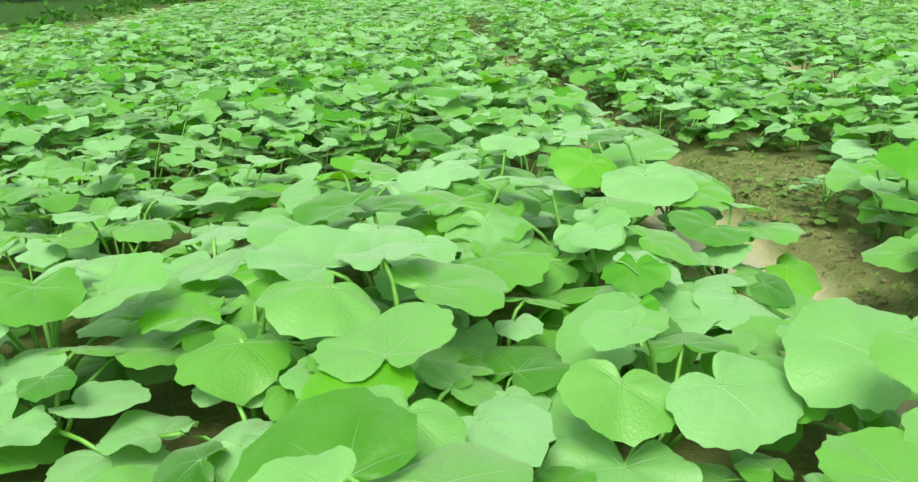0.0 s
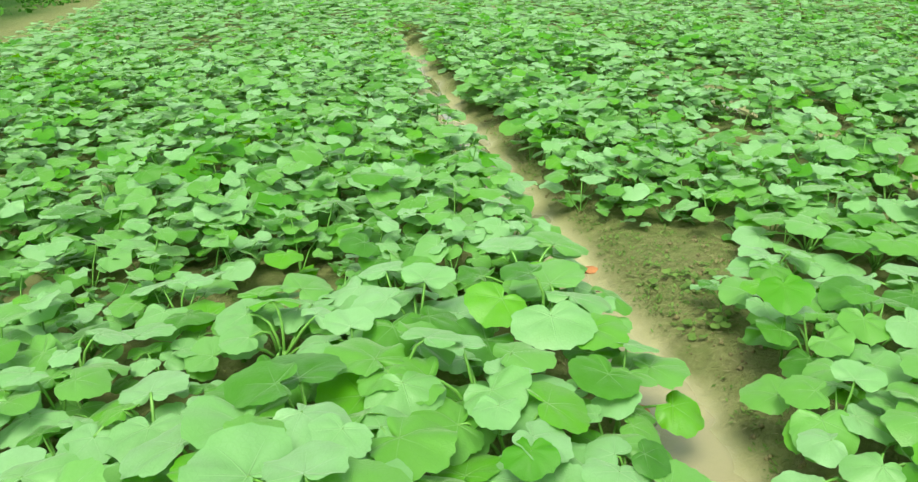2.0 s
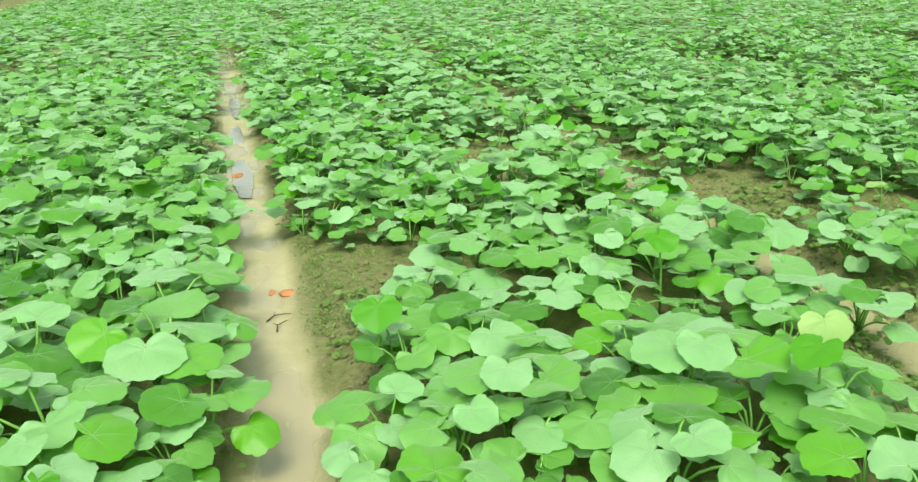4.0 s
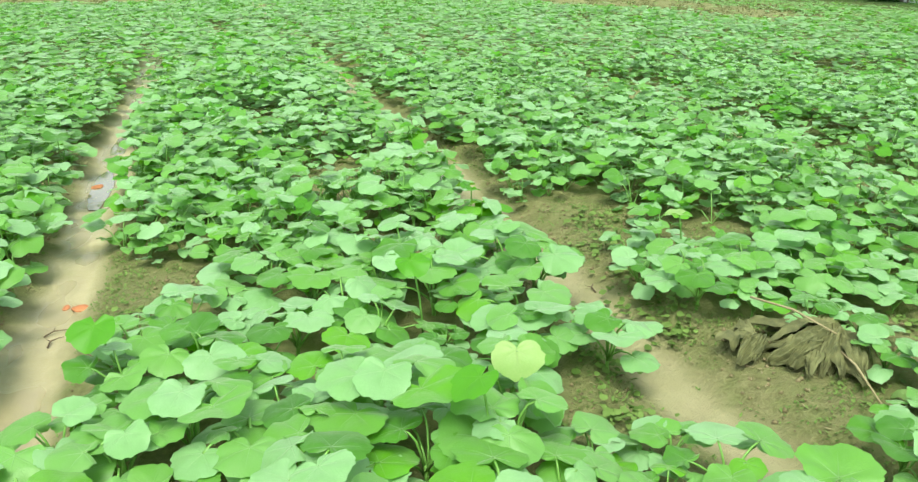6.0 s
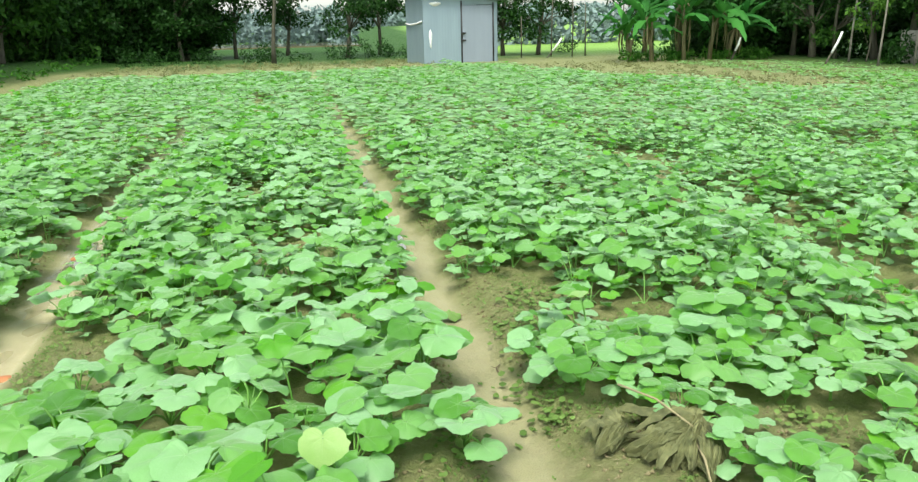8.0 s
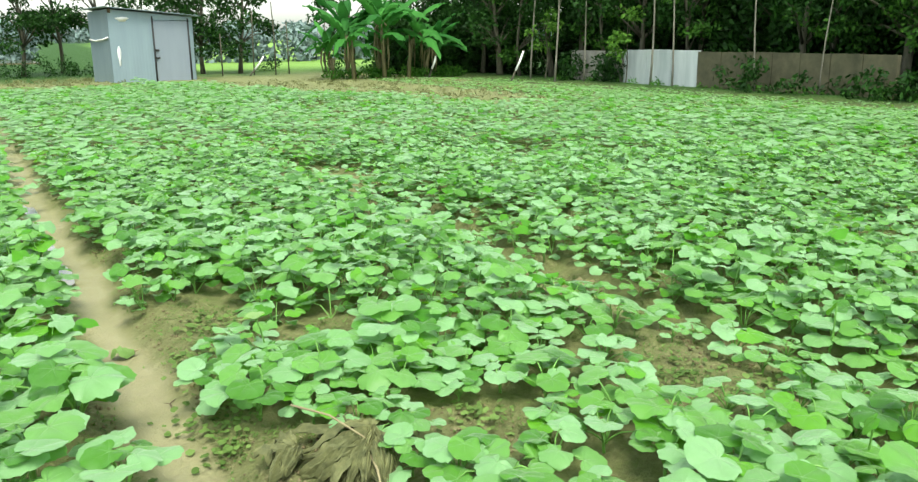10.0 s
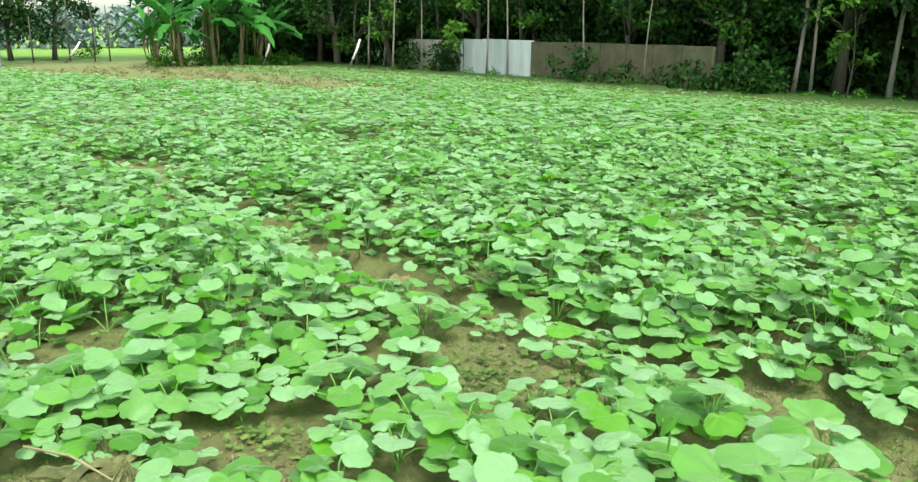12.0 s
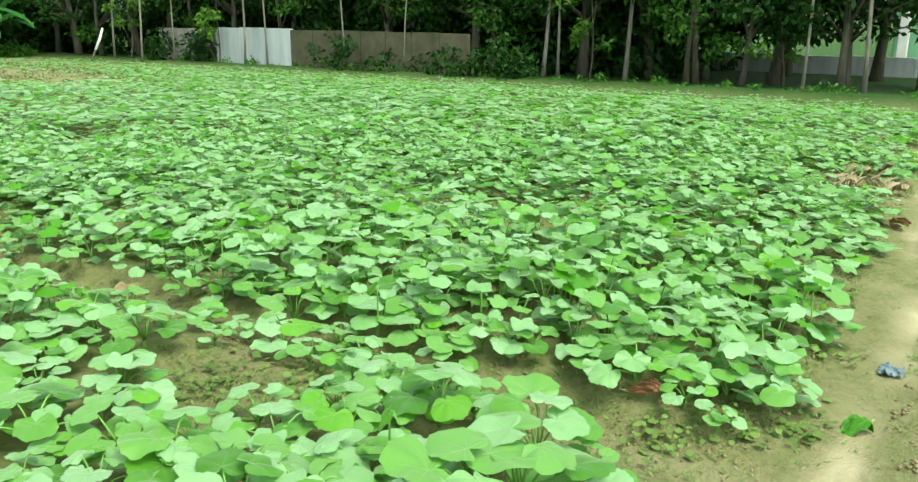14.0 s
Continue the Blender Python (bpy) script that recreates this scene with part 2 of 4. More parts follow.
def ground_material():
    """Bed soil, pale silt of the channels, grass and tan dry earth by the sheet's own masks."""
    m, n, l, b = material("soil", 0.85)
    b.inputs["Specular IOR Level"].default_value = 0.25
    pos = n.new("ShaderNodeNewGeometry").outputs["Position"]

    def mask(name):
        k = n.new("ShaderNodeAttribute")
        k.attribute_name = name
        return k.outputs["Fac"]

    f1, f2, f3 = noise_node(n, l, pos, 28.0, 8.0, 0.7), noise_node(n, l, pos, 4.0, 4.0), noise_node(n, l, pos, 110.0, 4.0)
    soil = ramp_node(n, l, f1, [(0.25, (0.095, 0.094, 0.034)), (0.5, (0.195, 0.192, 0.08)), (0.78, (0.345, 0.335, 0.165))])
    soil = mix_node(n, l, math_node(n, l, "MULTIPLY", f2, 0.6), soil, (0.24, 0.232, 0.105))
    silt = ramp_node(n, l, f2, [(0.3, (0.34, 0.30, 0.17)), (0.7, (0.50, 0.44, 0.28))])
    silt = mix_node(n, l, math_node(n, l, "MULTIPLY", f1, 0.5), silt, (0.22, 0.195, 0.10))
    silt = mix_node(n, l, mask("wet"), silt, (0.30, 0.25, 0.15))
    grass = ramp_node(n, l, f1, [(0.3, (0.012, 0.045, 0.004)), (0.7, (0.04, 0.105, 0.012))])
    tan = ramp_node(n, l, f1, [(0.3, (0.15, 0.165, 0.06)), (0.7, (0.25, 0.26, 0.115))])
    paddy = ramp_node(n, l, noise_node(n, l, pos, 0.25, 3.0), [(0.3, (0.15, 0.28, 0.05)), (0.7, (0.22, 0.36, 0.08))])
    moss = noise_node(n, l, pos, 9.0, 6.0, 0.7)
    mossy = math_node(n, l, "MULTIPLY", math_node(n, l, "SUBTRACT", moss, 0.36), 2.6)
    mossy.node.use_clamp = True
    soil = mix_node(n, l, math_node(n, l, "MULTIPLY", mossy, 0.85), soil, (0.15, 0.19, 0.055))
    col = mix_node(n, l, mask("silt"), soil, silt)
    col = mix_node(n, l, mask("dry"), col, tan)
    col = mix_node(n, l, mask("grass"), col, grass)
    col = mix_node(n, l, mask("paddy"), col, paddy)
    l.new(col, b.inputs["Base Color"])
    r = math_node(n, l, "MULTIPLY_ADD", mask("silt"), -0.45)
    r.node.inputs[2].default_value = 0.9
    r = math_node(n, l, "SUBTRACT", r, math_node(n, l, "MULTIPLY", mask("wet"), 0.3))
    l.new(r, b.inputs["Roughness"])
    l.new(math_node(n, l, "ADD", math_node(n, l, "MULTIPLY", mask("wet"), 0.5), 0.25), b.inputs["Specular IOR Level"])
    h = math_node(n, l, "ADD", f1, math_node(n, l, "MULTIPLY", f3, 0.4))
    h = math_node(n, l, "MULTIPLY", h, math_node(n, l, "SUBTRACT", 1.0, math_node(n, l, "MULTIPLY", mask("wet"), 0.7)))
    h = math_node(n, l, "MULTIPLY", h, math_node(n, l, "SUBTRACT", 1.0, math_node(n, l, "MULTIPLY", mask("silt"), 0.8)))
    bump_node(n, l, b, h, 1.0, 0.03)
    return m


GROUND = ground_material()
m, n, l, b = material("water", 0.06)
b.inputs["Base Color"].default_value = (0.16, 0.14, 0.085, 1)
b.inputs["Specular IOR Level"].default_value = 1.0
bump_node(n, l, b, noise_node(n, l, n.new("ShaderNodeNewGeometry").outputs["Position"], 14.0, 3.0), 0.25, 0.004)
WATER = m


# ---- mesh helpers ----
def finish(name, bm, mat, parent=None, label="", smooth=True):
    me = bpy.data.meshes.new(name)
    bm.to_mesh(me)
    bm.free()
    me.materials.append(mat)
    if smooth:
        me.polygons.foreach_set("use_smooth", [True] * len(me.polygons))
    ob = new(name, me)
    if parent:
        ob.parent = parent
    if label:
        tagged(ob, label)
    return ob


def part(name, bm, mat, parent, label="", smooth=True):
    return finish(name, bm, mat, parent, label, smooth)


def array_mesh(name, verts, faces, mat, uv=None, smooth=True):
    """A mesh object from numpy arrays; all faces have the same number of corners."""
    k = faces.shape[1]
    me = bpy.data.meshes.new(name)
    me.vertices.add(len(verts))
    me.vertices.foreach_set("co", verts.astype(np.float32).ravel())
    me.loops.add(faces.size)
    me.loops.foreach_set("vertex_index", faces.astype(np.int32).ravel())
    me.polygons.add(len(faces))
    me.polygons.foreach_set("loop_start", np.arange(0, faces.size, k, dtype=np.int32))
    me.update(calc_edges=True)
    if uv is not None:
        layer = me.uv_layers.new(name="UVMap")
        layer.data.foreach_set("uv", uv[faces.ravel()].astype(np.float32).ravel())
    me.materials.append(mat)
    if smooth:
        me.polygons.foreach_set("use_smooth", np.ones(len(faces), dtype=bool))
    return me


def tube(bm, pts, radii, sides=8, caps=True):
    rings = []
    for i, p in enumerate(pts):
        p = Vector(p)
        d = (Vector(pts[min(i + 1, len(pts) - 1)]) - Vector(pts[max(i - 1, 0)])).normalized()
        s = d.cross(Vector((0.31, 0.95, 0.02))).normalized()
        t = d.cross(s)
        rings.append([bm.verts.new(p + radii[i] * (math.cos(a) * s + math.sin(a) * t)) for a in [2 * math.pi * j / sides for j in range(sides)]])
    for r0, r1 in zip(rings, rings[1:]):
        for j in range(sides):
            bm.faces.new((r0[j], r0[(j + 1) % sides], r1[(j + 1) % sides], r1[j]))
    if caps:
        bm.faces.new(rings[0][::-1]), bm.faces.new(rings[-1])


def box(bm, lo, hi, bevel=0.0):
    res = bmesh.ops.create_cube(bm, size=1.0)
    lo, hi = Vector(lo), Vector(hi)
    for v in res["verts"]:
        v.co = Vector((lo[i] + (v.co[i] + 0.5) * (hi[i] - lo[i]) for i in range(3)))
    if bevel:
        bmesh.ops.bevel(bm, geom=list({e for v in res["verts"] for e in v.link_edges}), offset=bevel, segments=2, affect="EDGES")


rng = np.random.default_rng(7)

# ---- the ground ----
FURROWS = (-4.3, -2.1, 0.0, 2.04, 4.35, 6.6, 8.9, 11.2, 13.5, 15.8)
DEPTHS = (0.05, 0.05, 0.09, 0.08, 0.05, 0.04, 0.04, 0.04, 0.04, 0.04)
# bare spots in the beds: x, y, radius across, radius along
BARE = [(0.38, 3.2, 0.27, 0.38), (0.22, 2.6, 0.14, 0.45), (-1.2, 3.1, 0.24, 0.18), (2.34, 2.0, 0.25, 0.45), (1.72, 1.95, 0.22, 0.3), (0.8, 2.4, 0.18, 0.16),
        (2.4, 3.55, 0.26, 0.45), (2.85, 3.2, 0.22, 0.2), (2.92, 2.0, 0.22, 0.26), (3.92, 1.98, 0.3, 0.45), (4.25, 3.2, 0.28, 0.5), (4.5, 7.0, 0.28, 0.6),
        (4.46, 4.6, 0.16, 0.28), (6.6, 2.4, 0.26, 0.4), (1.35, 4.8, 0.26, 0.4), (1.42, 3.45, 0.18, 0.2), (4.3, 0.6, 0.28, 0.5), (4.5, 1.1, 0.2, 0.3),
        (4.2, 2.8, 0.16, 0.2), (8.9, 0.6, 0.5, 0.3), (1.0, 6.4, 0.2, 0.4)]


def wander(x, y):
    return 0.05 * noise.noise((y * 0.9, round(x) * 3.7, 0.0)) + 0.03 * noise.noise((y * 2.7, round(x) * 3.7, 5.0))


def furrow_at(x, y):
    """Distance to the nearest furrow's line, its depth and half width."""
    i = min(range(len(FURROWS)), key=lambda k: abs(x - FURROWS[k]))
    return abs(x - FURROWS[i] - wander(FURROWS[i], y)), DEPTHS[i], (0.15 if DEPTHS[i] > 0.085 else 0.14 if DEPTHS[i] > 0.06 else 0.11)


def edge_y(x):
    """Where the rows begin to thin out towards the far verge."""
    return 22.2 if x < 6.1 else max(22.5 - (x - 6.8) * 3.5, 11.6)


def thinning(x, y):
    """1 in the full beds, falling towards the far and right-hand edges."""
    full = 1 - (y - edge_y(x) - 2.0 * noise.noise((x * 0.8, y * 0.8, 2.0))) / (2.0 if x < 6.1 else 3.2)
    full += 0.7 * min(max((x - 11.6) / 1.4, 0), 1)
    return max(min(full, 1 - (x - 13.4) / 3.2, 1), 0.25)


def left_edge(y):
    """Where the beds end at the path under the bank."""
    return -4.35 + 0.07 * max(y - 14, 0) + 0.15 * math.sin(y * 1.1)


def in_field(x, y):
    return left_edge(y) < x < 17.2 and 0.25 < y < edge_y(x) + (1.4 if x < 6.1 else 8.0 if x < 12 else 12.0) and y < 26.4


def bare(x, y):
    return any(((x - a) / c) ** 2 + ((y - b) / d) ** 2 < 1 for a, b, c, d in BARE)


def stunted(x, y):
    """Plants stay small beside the bare spots."""
    e = min(math.hypot((x - a) / c, (y - b) / d) for a, b, c, d in BARE)
    return min(max(0.55 + (e - 1) * 0.55, 0.55), 1.0)


def headland(x, y):
    return y < (0.8 if x < 2.4 else (0.55 if x < 4.5 else 0.38) + 0.05 * math.sin(x * 2.3) + 0.1 * noise.noise((x * 1.9, 0.0, 8.0)))


def soil_height(x, y):
    if -6 < x < 18.5 and -3 < y < 29:
        d, depth, half = furrow_at(x, y)
        bed = 0.07 * min(max((d - half * 0.6) / 0.18, 0), 1)
        rise = min(max((y - 0.2 - 0.2 * noise.noise((x * 1.1, y, 6.0))) / 0.6, 0), 1)
        z = -0.005 + bed * rise + 0.03 * noise.noise((x * 1.3, y * 1.3, 2.0)) * rise
        rough_part = min(max((d - half) / 0.1, 0), 1)
        z += (0.012 * noise.noise((x * 9, y * 9, 0.0)) + 0.012 * noise.noise((x * 22, y * 22, 3.0))) * (0.15 + 0.85 * rough_part)
        return z
    return 0.03 * noise.noise((x * 0.15, y * 0.15, 1.0)) + (0.3 * min(max((-5.5 - x) / 1.6, 0), 1) if -40 < x else 0.3)


def lines(lo, hi, step, far_lo, far_hi, growth=1.16):
    mid = list(np.arange(lo, hi, step))
    a, s = [], step
    v = lo
    while v > far_lo:
        s *= growth
        v -= s
        a.append(v)
    b, s = [], step
    v = mid[-1]
    while v < far_hi:
        s *= growth
        v += s
        b.append(v)
    return np.array(a[::-1] + mid + b)


def build_ground():
    xs, ys = lines(-2.6, 7.6, 0.045, -900, 900), lines(-0.6, 6.6, 0.045, -900, 1500)
    nx, ny = len(xs), len(ys)
    verts = np.zeros((nx * ny, 3))
    masks = {k: np.zeros(nx * ny) for k in ("silt", "wet", "dry", "grass", "paddy")}
    for j, y in enumerate(ys):
        for i, x in enumerate(xs):
            k = j * nx + i
            verts[k] = (x, y, soil_height(x, y))
            wob = noise.noise((x * 3, y * 3, 9.0))
            if -5.2 < x < 17.6 and -2 < y < 27:
                d, depth, half = furrow_at(x, y)
                s = min(max((half * 1.12 - d + 0.05 * wob + 0.03 * noise.noise((x * 9, y * 9, 4.0))) / 0.09, 0), 1) if depth > 0.06 else 0.35 * min(max((half - d) / 0.08, 0), 1)
                s *= 0.62 if x > 1 else 1.0
                wide = 0.13 + 0.05 * math.sin(x * 1.3) + 0.12 * noise.noise((x * 0.9, 3.0, 1.0))
                chan = min(max((wide - abs(y - 0.14 - 0.05 * math.sin(x * 0.9)) + 0.09 * wob + 0.05 * noise.noise((x * 8, y * 8, 2.0))) / 0.16, 0), 1)
                masks["silt"][k] = max(s * min(max((y + 0.1) / 0.3, 0), 1), chan * min(max((x - 1.5) / 1.5, 0), 1) * min(max(0.8 + 1.6 * noise.noise((x * 1.4, y * 2.2, 21.0)), 0), 1))
                damp = min(max((noise.noise((x * 1.7, y * 1.1, 11.0)) + 0.5 * noise.noise((x * 6, y * 4, 12.0)) + 0.12) / 0.25, 0), 1)
                masks["wet"][k] = damp * min(max((masks["silt"][k] - 0.5) / 0.4, 0), 1)
            g = min(max((-5.45 - x + 0.5 * wob) / 0.6, 0), 1) + min(max((y - 29.5 + wob) / 1.5, 0), 1) + min(max((x - 14.5 + 0.4 * wob) / 2.5, 0), 1)
            masks["grass"][k] = min(g, 1)
            if y > 9 and x > 5:
                masks["dry"][k] = min(max((1 - thinning(x, y)) * 1.2 - max(x - 13, 0) * 0.5, 0), 1)
            elif y > 25.5 or x < left_edge(y):
                # left path gets less tan: tree shade on it is put into the colour
                masks["dry"][k] = 0.8 if y > 25.5 else 0.25
            masks["paddy"][k] = min(max((y - 33) / 3, 0), 1) * min(max((x - 7.5 - 0.12 * (y - 33)) / 2, 0), 1) if x < 24 + 0.9 * max(y - 33, 0) else 0
            if x < -13.2:
                masks["paddy"][k] = 1
    q = np.arange((nx - 1) * (ny - 1))
    c = (q // (nx - 1)) * nx + q % (nx - 1)
    faces = np.stack([c, c + 1, c + 1 + nx, c + nx], 1)
    me = array_mesh("ground", verts, faces, GROUND)
    for k, v in masks.items():
        a = me.attributes.new(k, "FLOAT", "POINT")
        a.data.foreach_set("value", v.astype(np.float32))
    return tagged(new("ground", me), "bare brown field soil with silted irrigation furrows", "ground", kind="structure")


build_ground()


def puddle(x, y, rx, ry, z):
    bm = bmesh.new()
    ring = []
    for i in range(28):
        a = 2 * math.pi * i / 28
        k = 1 + 0.25 * noise.noise((math.cos(a) * 2 + x * 5, math.sin(a) * 2 + y, 0))
        ring.append(bm.verts.new((x + rx * k * math.cos(a), y + ry * k * math.sin(a), z)))
    bm.faces.new(ring)
    ob = finish("puddle", bm, WATER)
    return tagged(ob, "shallow muddy water lying in the furrow", "puddle", "puddles in the furrows", "structure")


for x, y, rx, ry in ((0.0, 5.2, 0.06, 0.45), (0.0, 6.4, 0.05, 0.5), (0.03, 7.6, 0.05, 0.5), (1.97, 7.4, 0.05, 0.8), (1.96, 5.0, 0.06, 0.3), (1.98, 5.9, 0.035, 0.3)):
    puddle(x, y, rx, ry, soil_height(x, y) + 0.006)


# ---- squash leaves ----
def leaf_shape(seg, rings, seed):
    """Verts, triangles and UVs of a leaf of unit width; stalk's end at the origin, tip towards +y."""
    r = np.random.default_rng(seed)
    p1, p2, p3 = r.uniform(0, 6.28, 3)
    cup, fold, wave, droop = r.uniform(-0.02, 0.22), r.uniform(-0.05, 0.14), r.uniform(0.015, 0.06), r.uniform(0.06, 0.36)
    lobes = r.uniform(0.0, 0.035) if seg >= 30 else r.uniform(0.02, 0.07)
    wave *= 1.0 if seg >= 30 else 1.5
    squash = r.uniform(0.84, 1.02)
    phi = np.linspace(-math.pi, math.pi, seg, endpoint=False) + math.pi / seg
    out = 0.17 * np.cos(phi) + np.sqrt(0.25 - 0.0289 * np.sin(phi) ** 2)
    notch = r.uniform(0.26, 0.55) if seg >= 16 else 0.45
    sinus = 1 - (0.82 if seg >= 16 else 0.6) * np.exp(-((math.pi - np.abs(phi)) / notch) ** 2)
    edge = 1 + lobes * np.cos(phi * 6) + 0.014 * np.sin(phi * 9 + p1) + 0.03 * np.sin(phi * 2 + p2) + 0.022 * np.sin(phi * 3 + p3) + 0.016 * np.sin(phi * 5 + p1)
    if seg >= 30:
        edge = edge + 0.018 * np.where(np.arange(seg) % 2, 1, -1) + 0.022 * np.sin(phi * 13 + p3) + r.normal(0, 0.01, seg)
    out = out * sinus * edge
    verts, uvs = [(0, 0, 0)], [(0.5, 0.5)]
    for k in range(1, rings + 1):
        q = (k / rings) ** 0.85
        x, y = out * q * np.sin(phi) / squash, out * q * np.cos(phi) * squash
        rr = np.hypot(x, y)
        z = cup * rr + fold * np.abs(x) - droop * rr ** 2 * 1.3
        z = z + wave * q ** 2 * np.sin(phi * 3 + p2) + wave * 0.8 * q ** 3 * np.sin(phi * 6 + p3)
        z = z + 0.022 * np.sin(np.pi * min(q, 0.9)) * np.abs(np.sin(phi * 3))
        verts += list(zip(x, y, z))
        uvs += list(zip(0.5 + x, 0.5 + y))
    tris = [(0, 1 + (j + 1) % seg, 1 + j) for j in range(seg)]
    for k in range(rings - 1):
        a, b = 1 + k * seg, 1 + (k + 1) * seg
        for j in range(seg):
            j2 = (j + 1) % seg
            tris += [(a + j, a + j2, b + j), (a + j2, b + j2, b + j)]
    return np.array(verts), np.array(tris)[:, ::-1], np.array(uvs)


LEAF_MESHES = [array_mesh("leaf", *(lambda s: (s[0], s[1], LEAF, s[2]))(leaf_shape(46, 3, 100 + i))) for i in range(24)]


def leaf_turn(yaw, tilt, roll):
    return Matrix.Rotation(yaw, 4, "Z") @ Matrix.Rotation(-tilt, 4, "X") @ Matrix.Rotation(roll, 4, "Y")


def stalk_mesh(a, b, bend, r0=0.0043, r1=0.0029):
    bm = bmesh.new()
    a, b = Vector(a), Vector(b)
    pts = [a.lerp(b, t) + Vector((0, 0, bend * math.sin(math.pi * t))) + Vector((bend * 0.4 * math.sin(math.pi * t), 0, 0)) for t in (0, 0.25, 0.5, 0.75, 1)]
    tube(bm, pts, [r0 + (r1 - r0) * t for t in (0, 0.25, 0.5, 0.75, 1)], 6)
    return bm


def squash_plant(seed, count, spread, tall, size):
    """A young plant: a short stem, and leaves each on its stalk."""
    r = random.Random(seed)
    plant = new("squash_plant")
    bm = bmesh.new()
    tube(bm, [(0, 0, -0.04), (0.004, 0.003, 0.03), (0.012, -0.004, 0.08)], [0.008, 0.0075, 0.006], 7)
    part("stem", bm, STALK, plant)
    for i in range(count):
        yaw = 2 * math.pi * (i * 0.382 + r.uniform(-0.06, 0.06))
        k = (i + 0.5) / count
        reach = spread * (0.2 + 0.8 * k ** 0.8) * r.uniform(0.8, 1.15)
        h = tall * (1.0 - 0.42 * k ** 1.4) * r.uniform(0.85, 1.12)
        w = size * r.uniform(0.75, 1.2) * (0.75 if i == 0 else 1.0)
        end = Vector((-math.sin(yaw) * reach, math.cos(yaw) * reach, h))
        leaf = new("leaf", r.choice(LEAF_MESHES))
        leaf.parent = plant
        leaf.matrix_basis = Matrix.Translation(end) @ leaf_turn(yaw + r.uniform(-0.7, 0.7), r.uniform(-0.16, 0.3), r.uniform(-0.22, 0.22)) @ Matrix.Scale(w, 4)
        stalk = part("stalk", stalk_mesh((0.008 * math.cos(yaw), 0.008 * math.sin(yaw), 0.05), end, r.uniform(0.01, 0.05)), STALK, leaf)
        stalk.matrix_parent_inverse = leaf.matrix_basis.inverted()
    return tagged(plant, "young green squash plant with broad rounded leaves, rooted in soil", "squash plant", "squash plants in the field")


def near_zone(x, y):
    return -1.7 < x < 4.7 and 0.3 < y < (3.0 if x < 2.9 else 2.55) + 0.15 * math.sin(x * 2)


def stands(x, y):
    """Whether a plant may root here."""
    if not in_field(x, y) or headland(x, y) or bare(x, y):
        return False
    d, depth, half = furrow_at(x, y)
    if depth > 0.06:
        return d > half + (0.02 if x < 0 else 0.05) - 0.14 * min(max((y - 7.0) / 5, 0), 1)
    return d > half or noise.noise((x, y * 0.9, 7.0)) > -0.2


def build_near():
    models = [squash_plant(30 + i, 7 + i % 3, 0.125 + 0.012 * (i % 5), 0.175 + 0.02 * (i % 4), 0.128 + 0.008 * (i % 4)) for i in range(16)]
    spots, tries = [], 0
    r = random.Random(11)
    while len(spots) < 296 and tries < 60000:
        tries += 1
        x, y = r.uniform(-1.7, 4.7), r.uniform(0.4, 3.6)
        if near_zone(x, y) and stands(x, y) and all((x - a) ** 2 + (y - b) ** 2 > (0.18 if x < 1.9 else 0.158) ** 2 for a, b in spots):
            spots.append((x, y))
    for i, (x, y) in enumerate(spots):
        m = Matrix.Translation((x, y, soil_height(x, y))) @ Matrix.Rotation(radians(r.uniform(0, 9)), 4, "X") @ Matrix.Rotation(r.uniform(0, 6.28), 4, "Z") @ Matrix.Scale(r.uniform(0.88, 1.08) * (1.1 if x < 0.1 else 1.0 if x < 1.9 else 0.87 if x < 3 else 0.8 if y > 1.3 else 0.95) * (0.5 + 0.5 * stunted(x, y)), 4)
        if i < len(models):
            models[i].matrix_basis = m
        else:
            copy_thing(models[i % len(models)], m)


def scatter_leaves(name, centres, shapes, mat, label, category):
    """Joined leaves: rows of x, y, z, width, yaw, tilt, roll."""
    vs, fs, us, base = [], [], [], 0
    for i, (verts, tris, uvs) in enumerate(shapes):
        c = centres[i::len(shapes)]
        if not len(c):
            continue
        cy, sy, ct, st, cr, sr = np.cos(c[:, 4]), np.sin(c[:, 4]), np.cos(-c[:, 5]), np.sin(-c[:, 5]), np.cos(c[:, 6]), np.sin(c[:, 6])
        v = verts[None] * c[:, 3, None, None]
        x = v[..., 0] * cr[:, None] + v[..., 2] * sr[:, None]
        z = -v[..., 0] * sr[:, None] + v[..., 2] * cr[:, None]
        y = v[..., 1]
        y, z = y * ct[:, None] - z * st[:, None], y * st[:, None] + z * ct[:, None]
        x, y = x * cy[:, None] - y * sy[:, None], x * sy[:, None] + y * cy[:, None]
        p = np.stack([x, y, z], -1) + c[:, None, :3]
        nv = len(verts)
        f = tris[None] + (np.arange(len(c)) * nv)[:, None, None] + base
        vs.append(p.reshape(-1, 3)), fs.append(f.reshape(-1, 3)), us.append(np.tile(uvs, (len(c), 1)))
        base += len(c) * nv
    me = array_mesh(name, np.concatenate(vs), np.concatenate(fs), mat, np.concatenate(us), len(shapes[0][0]) > 20)
    return tagged(new(name, me), label, category, kind="stuff")


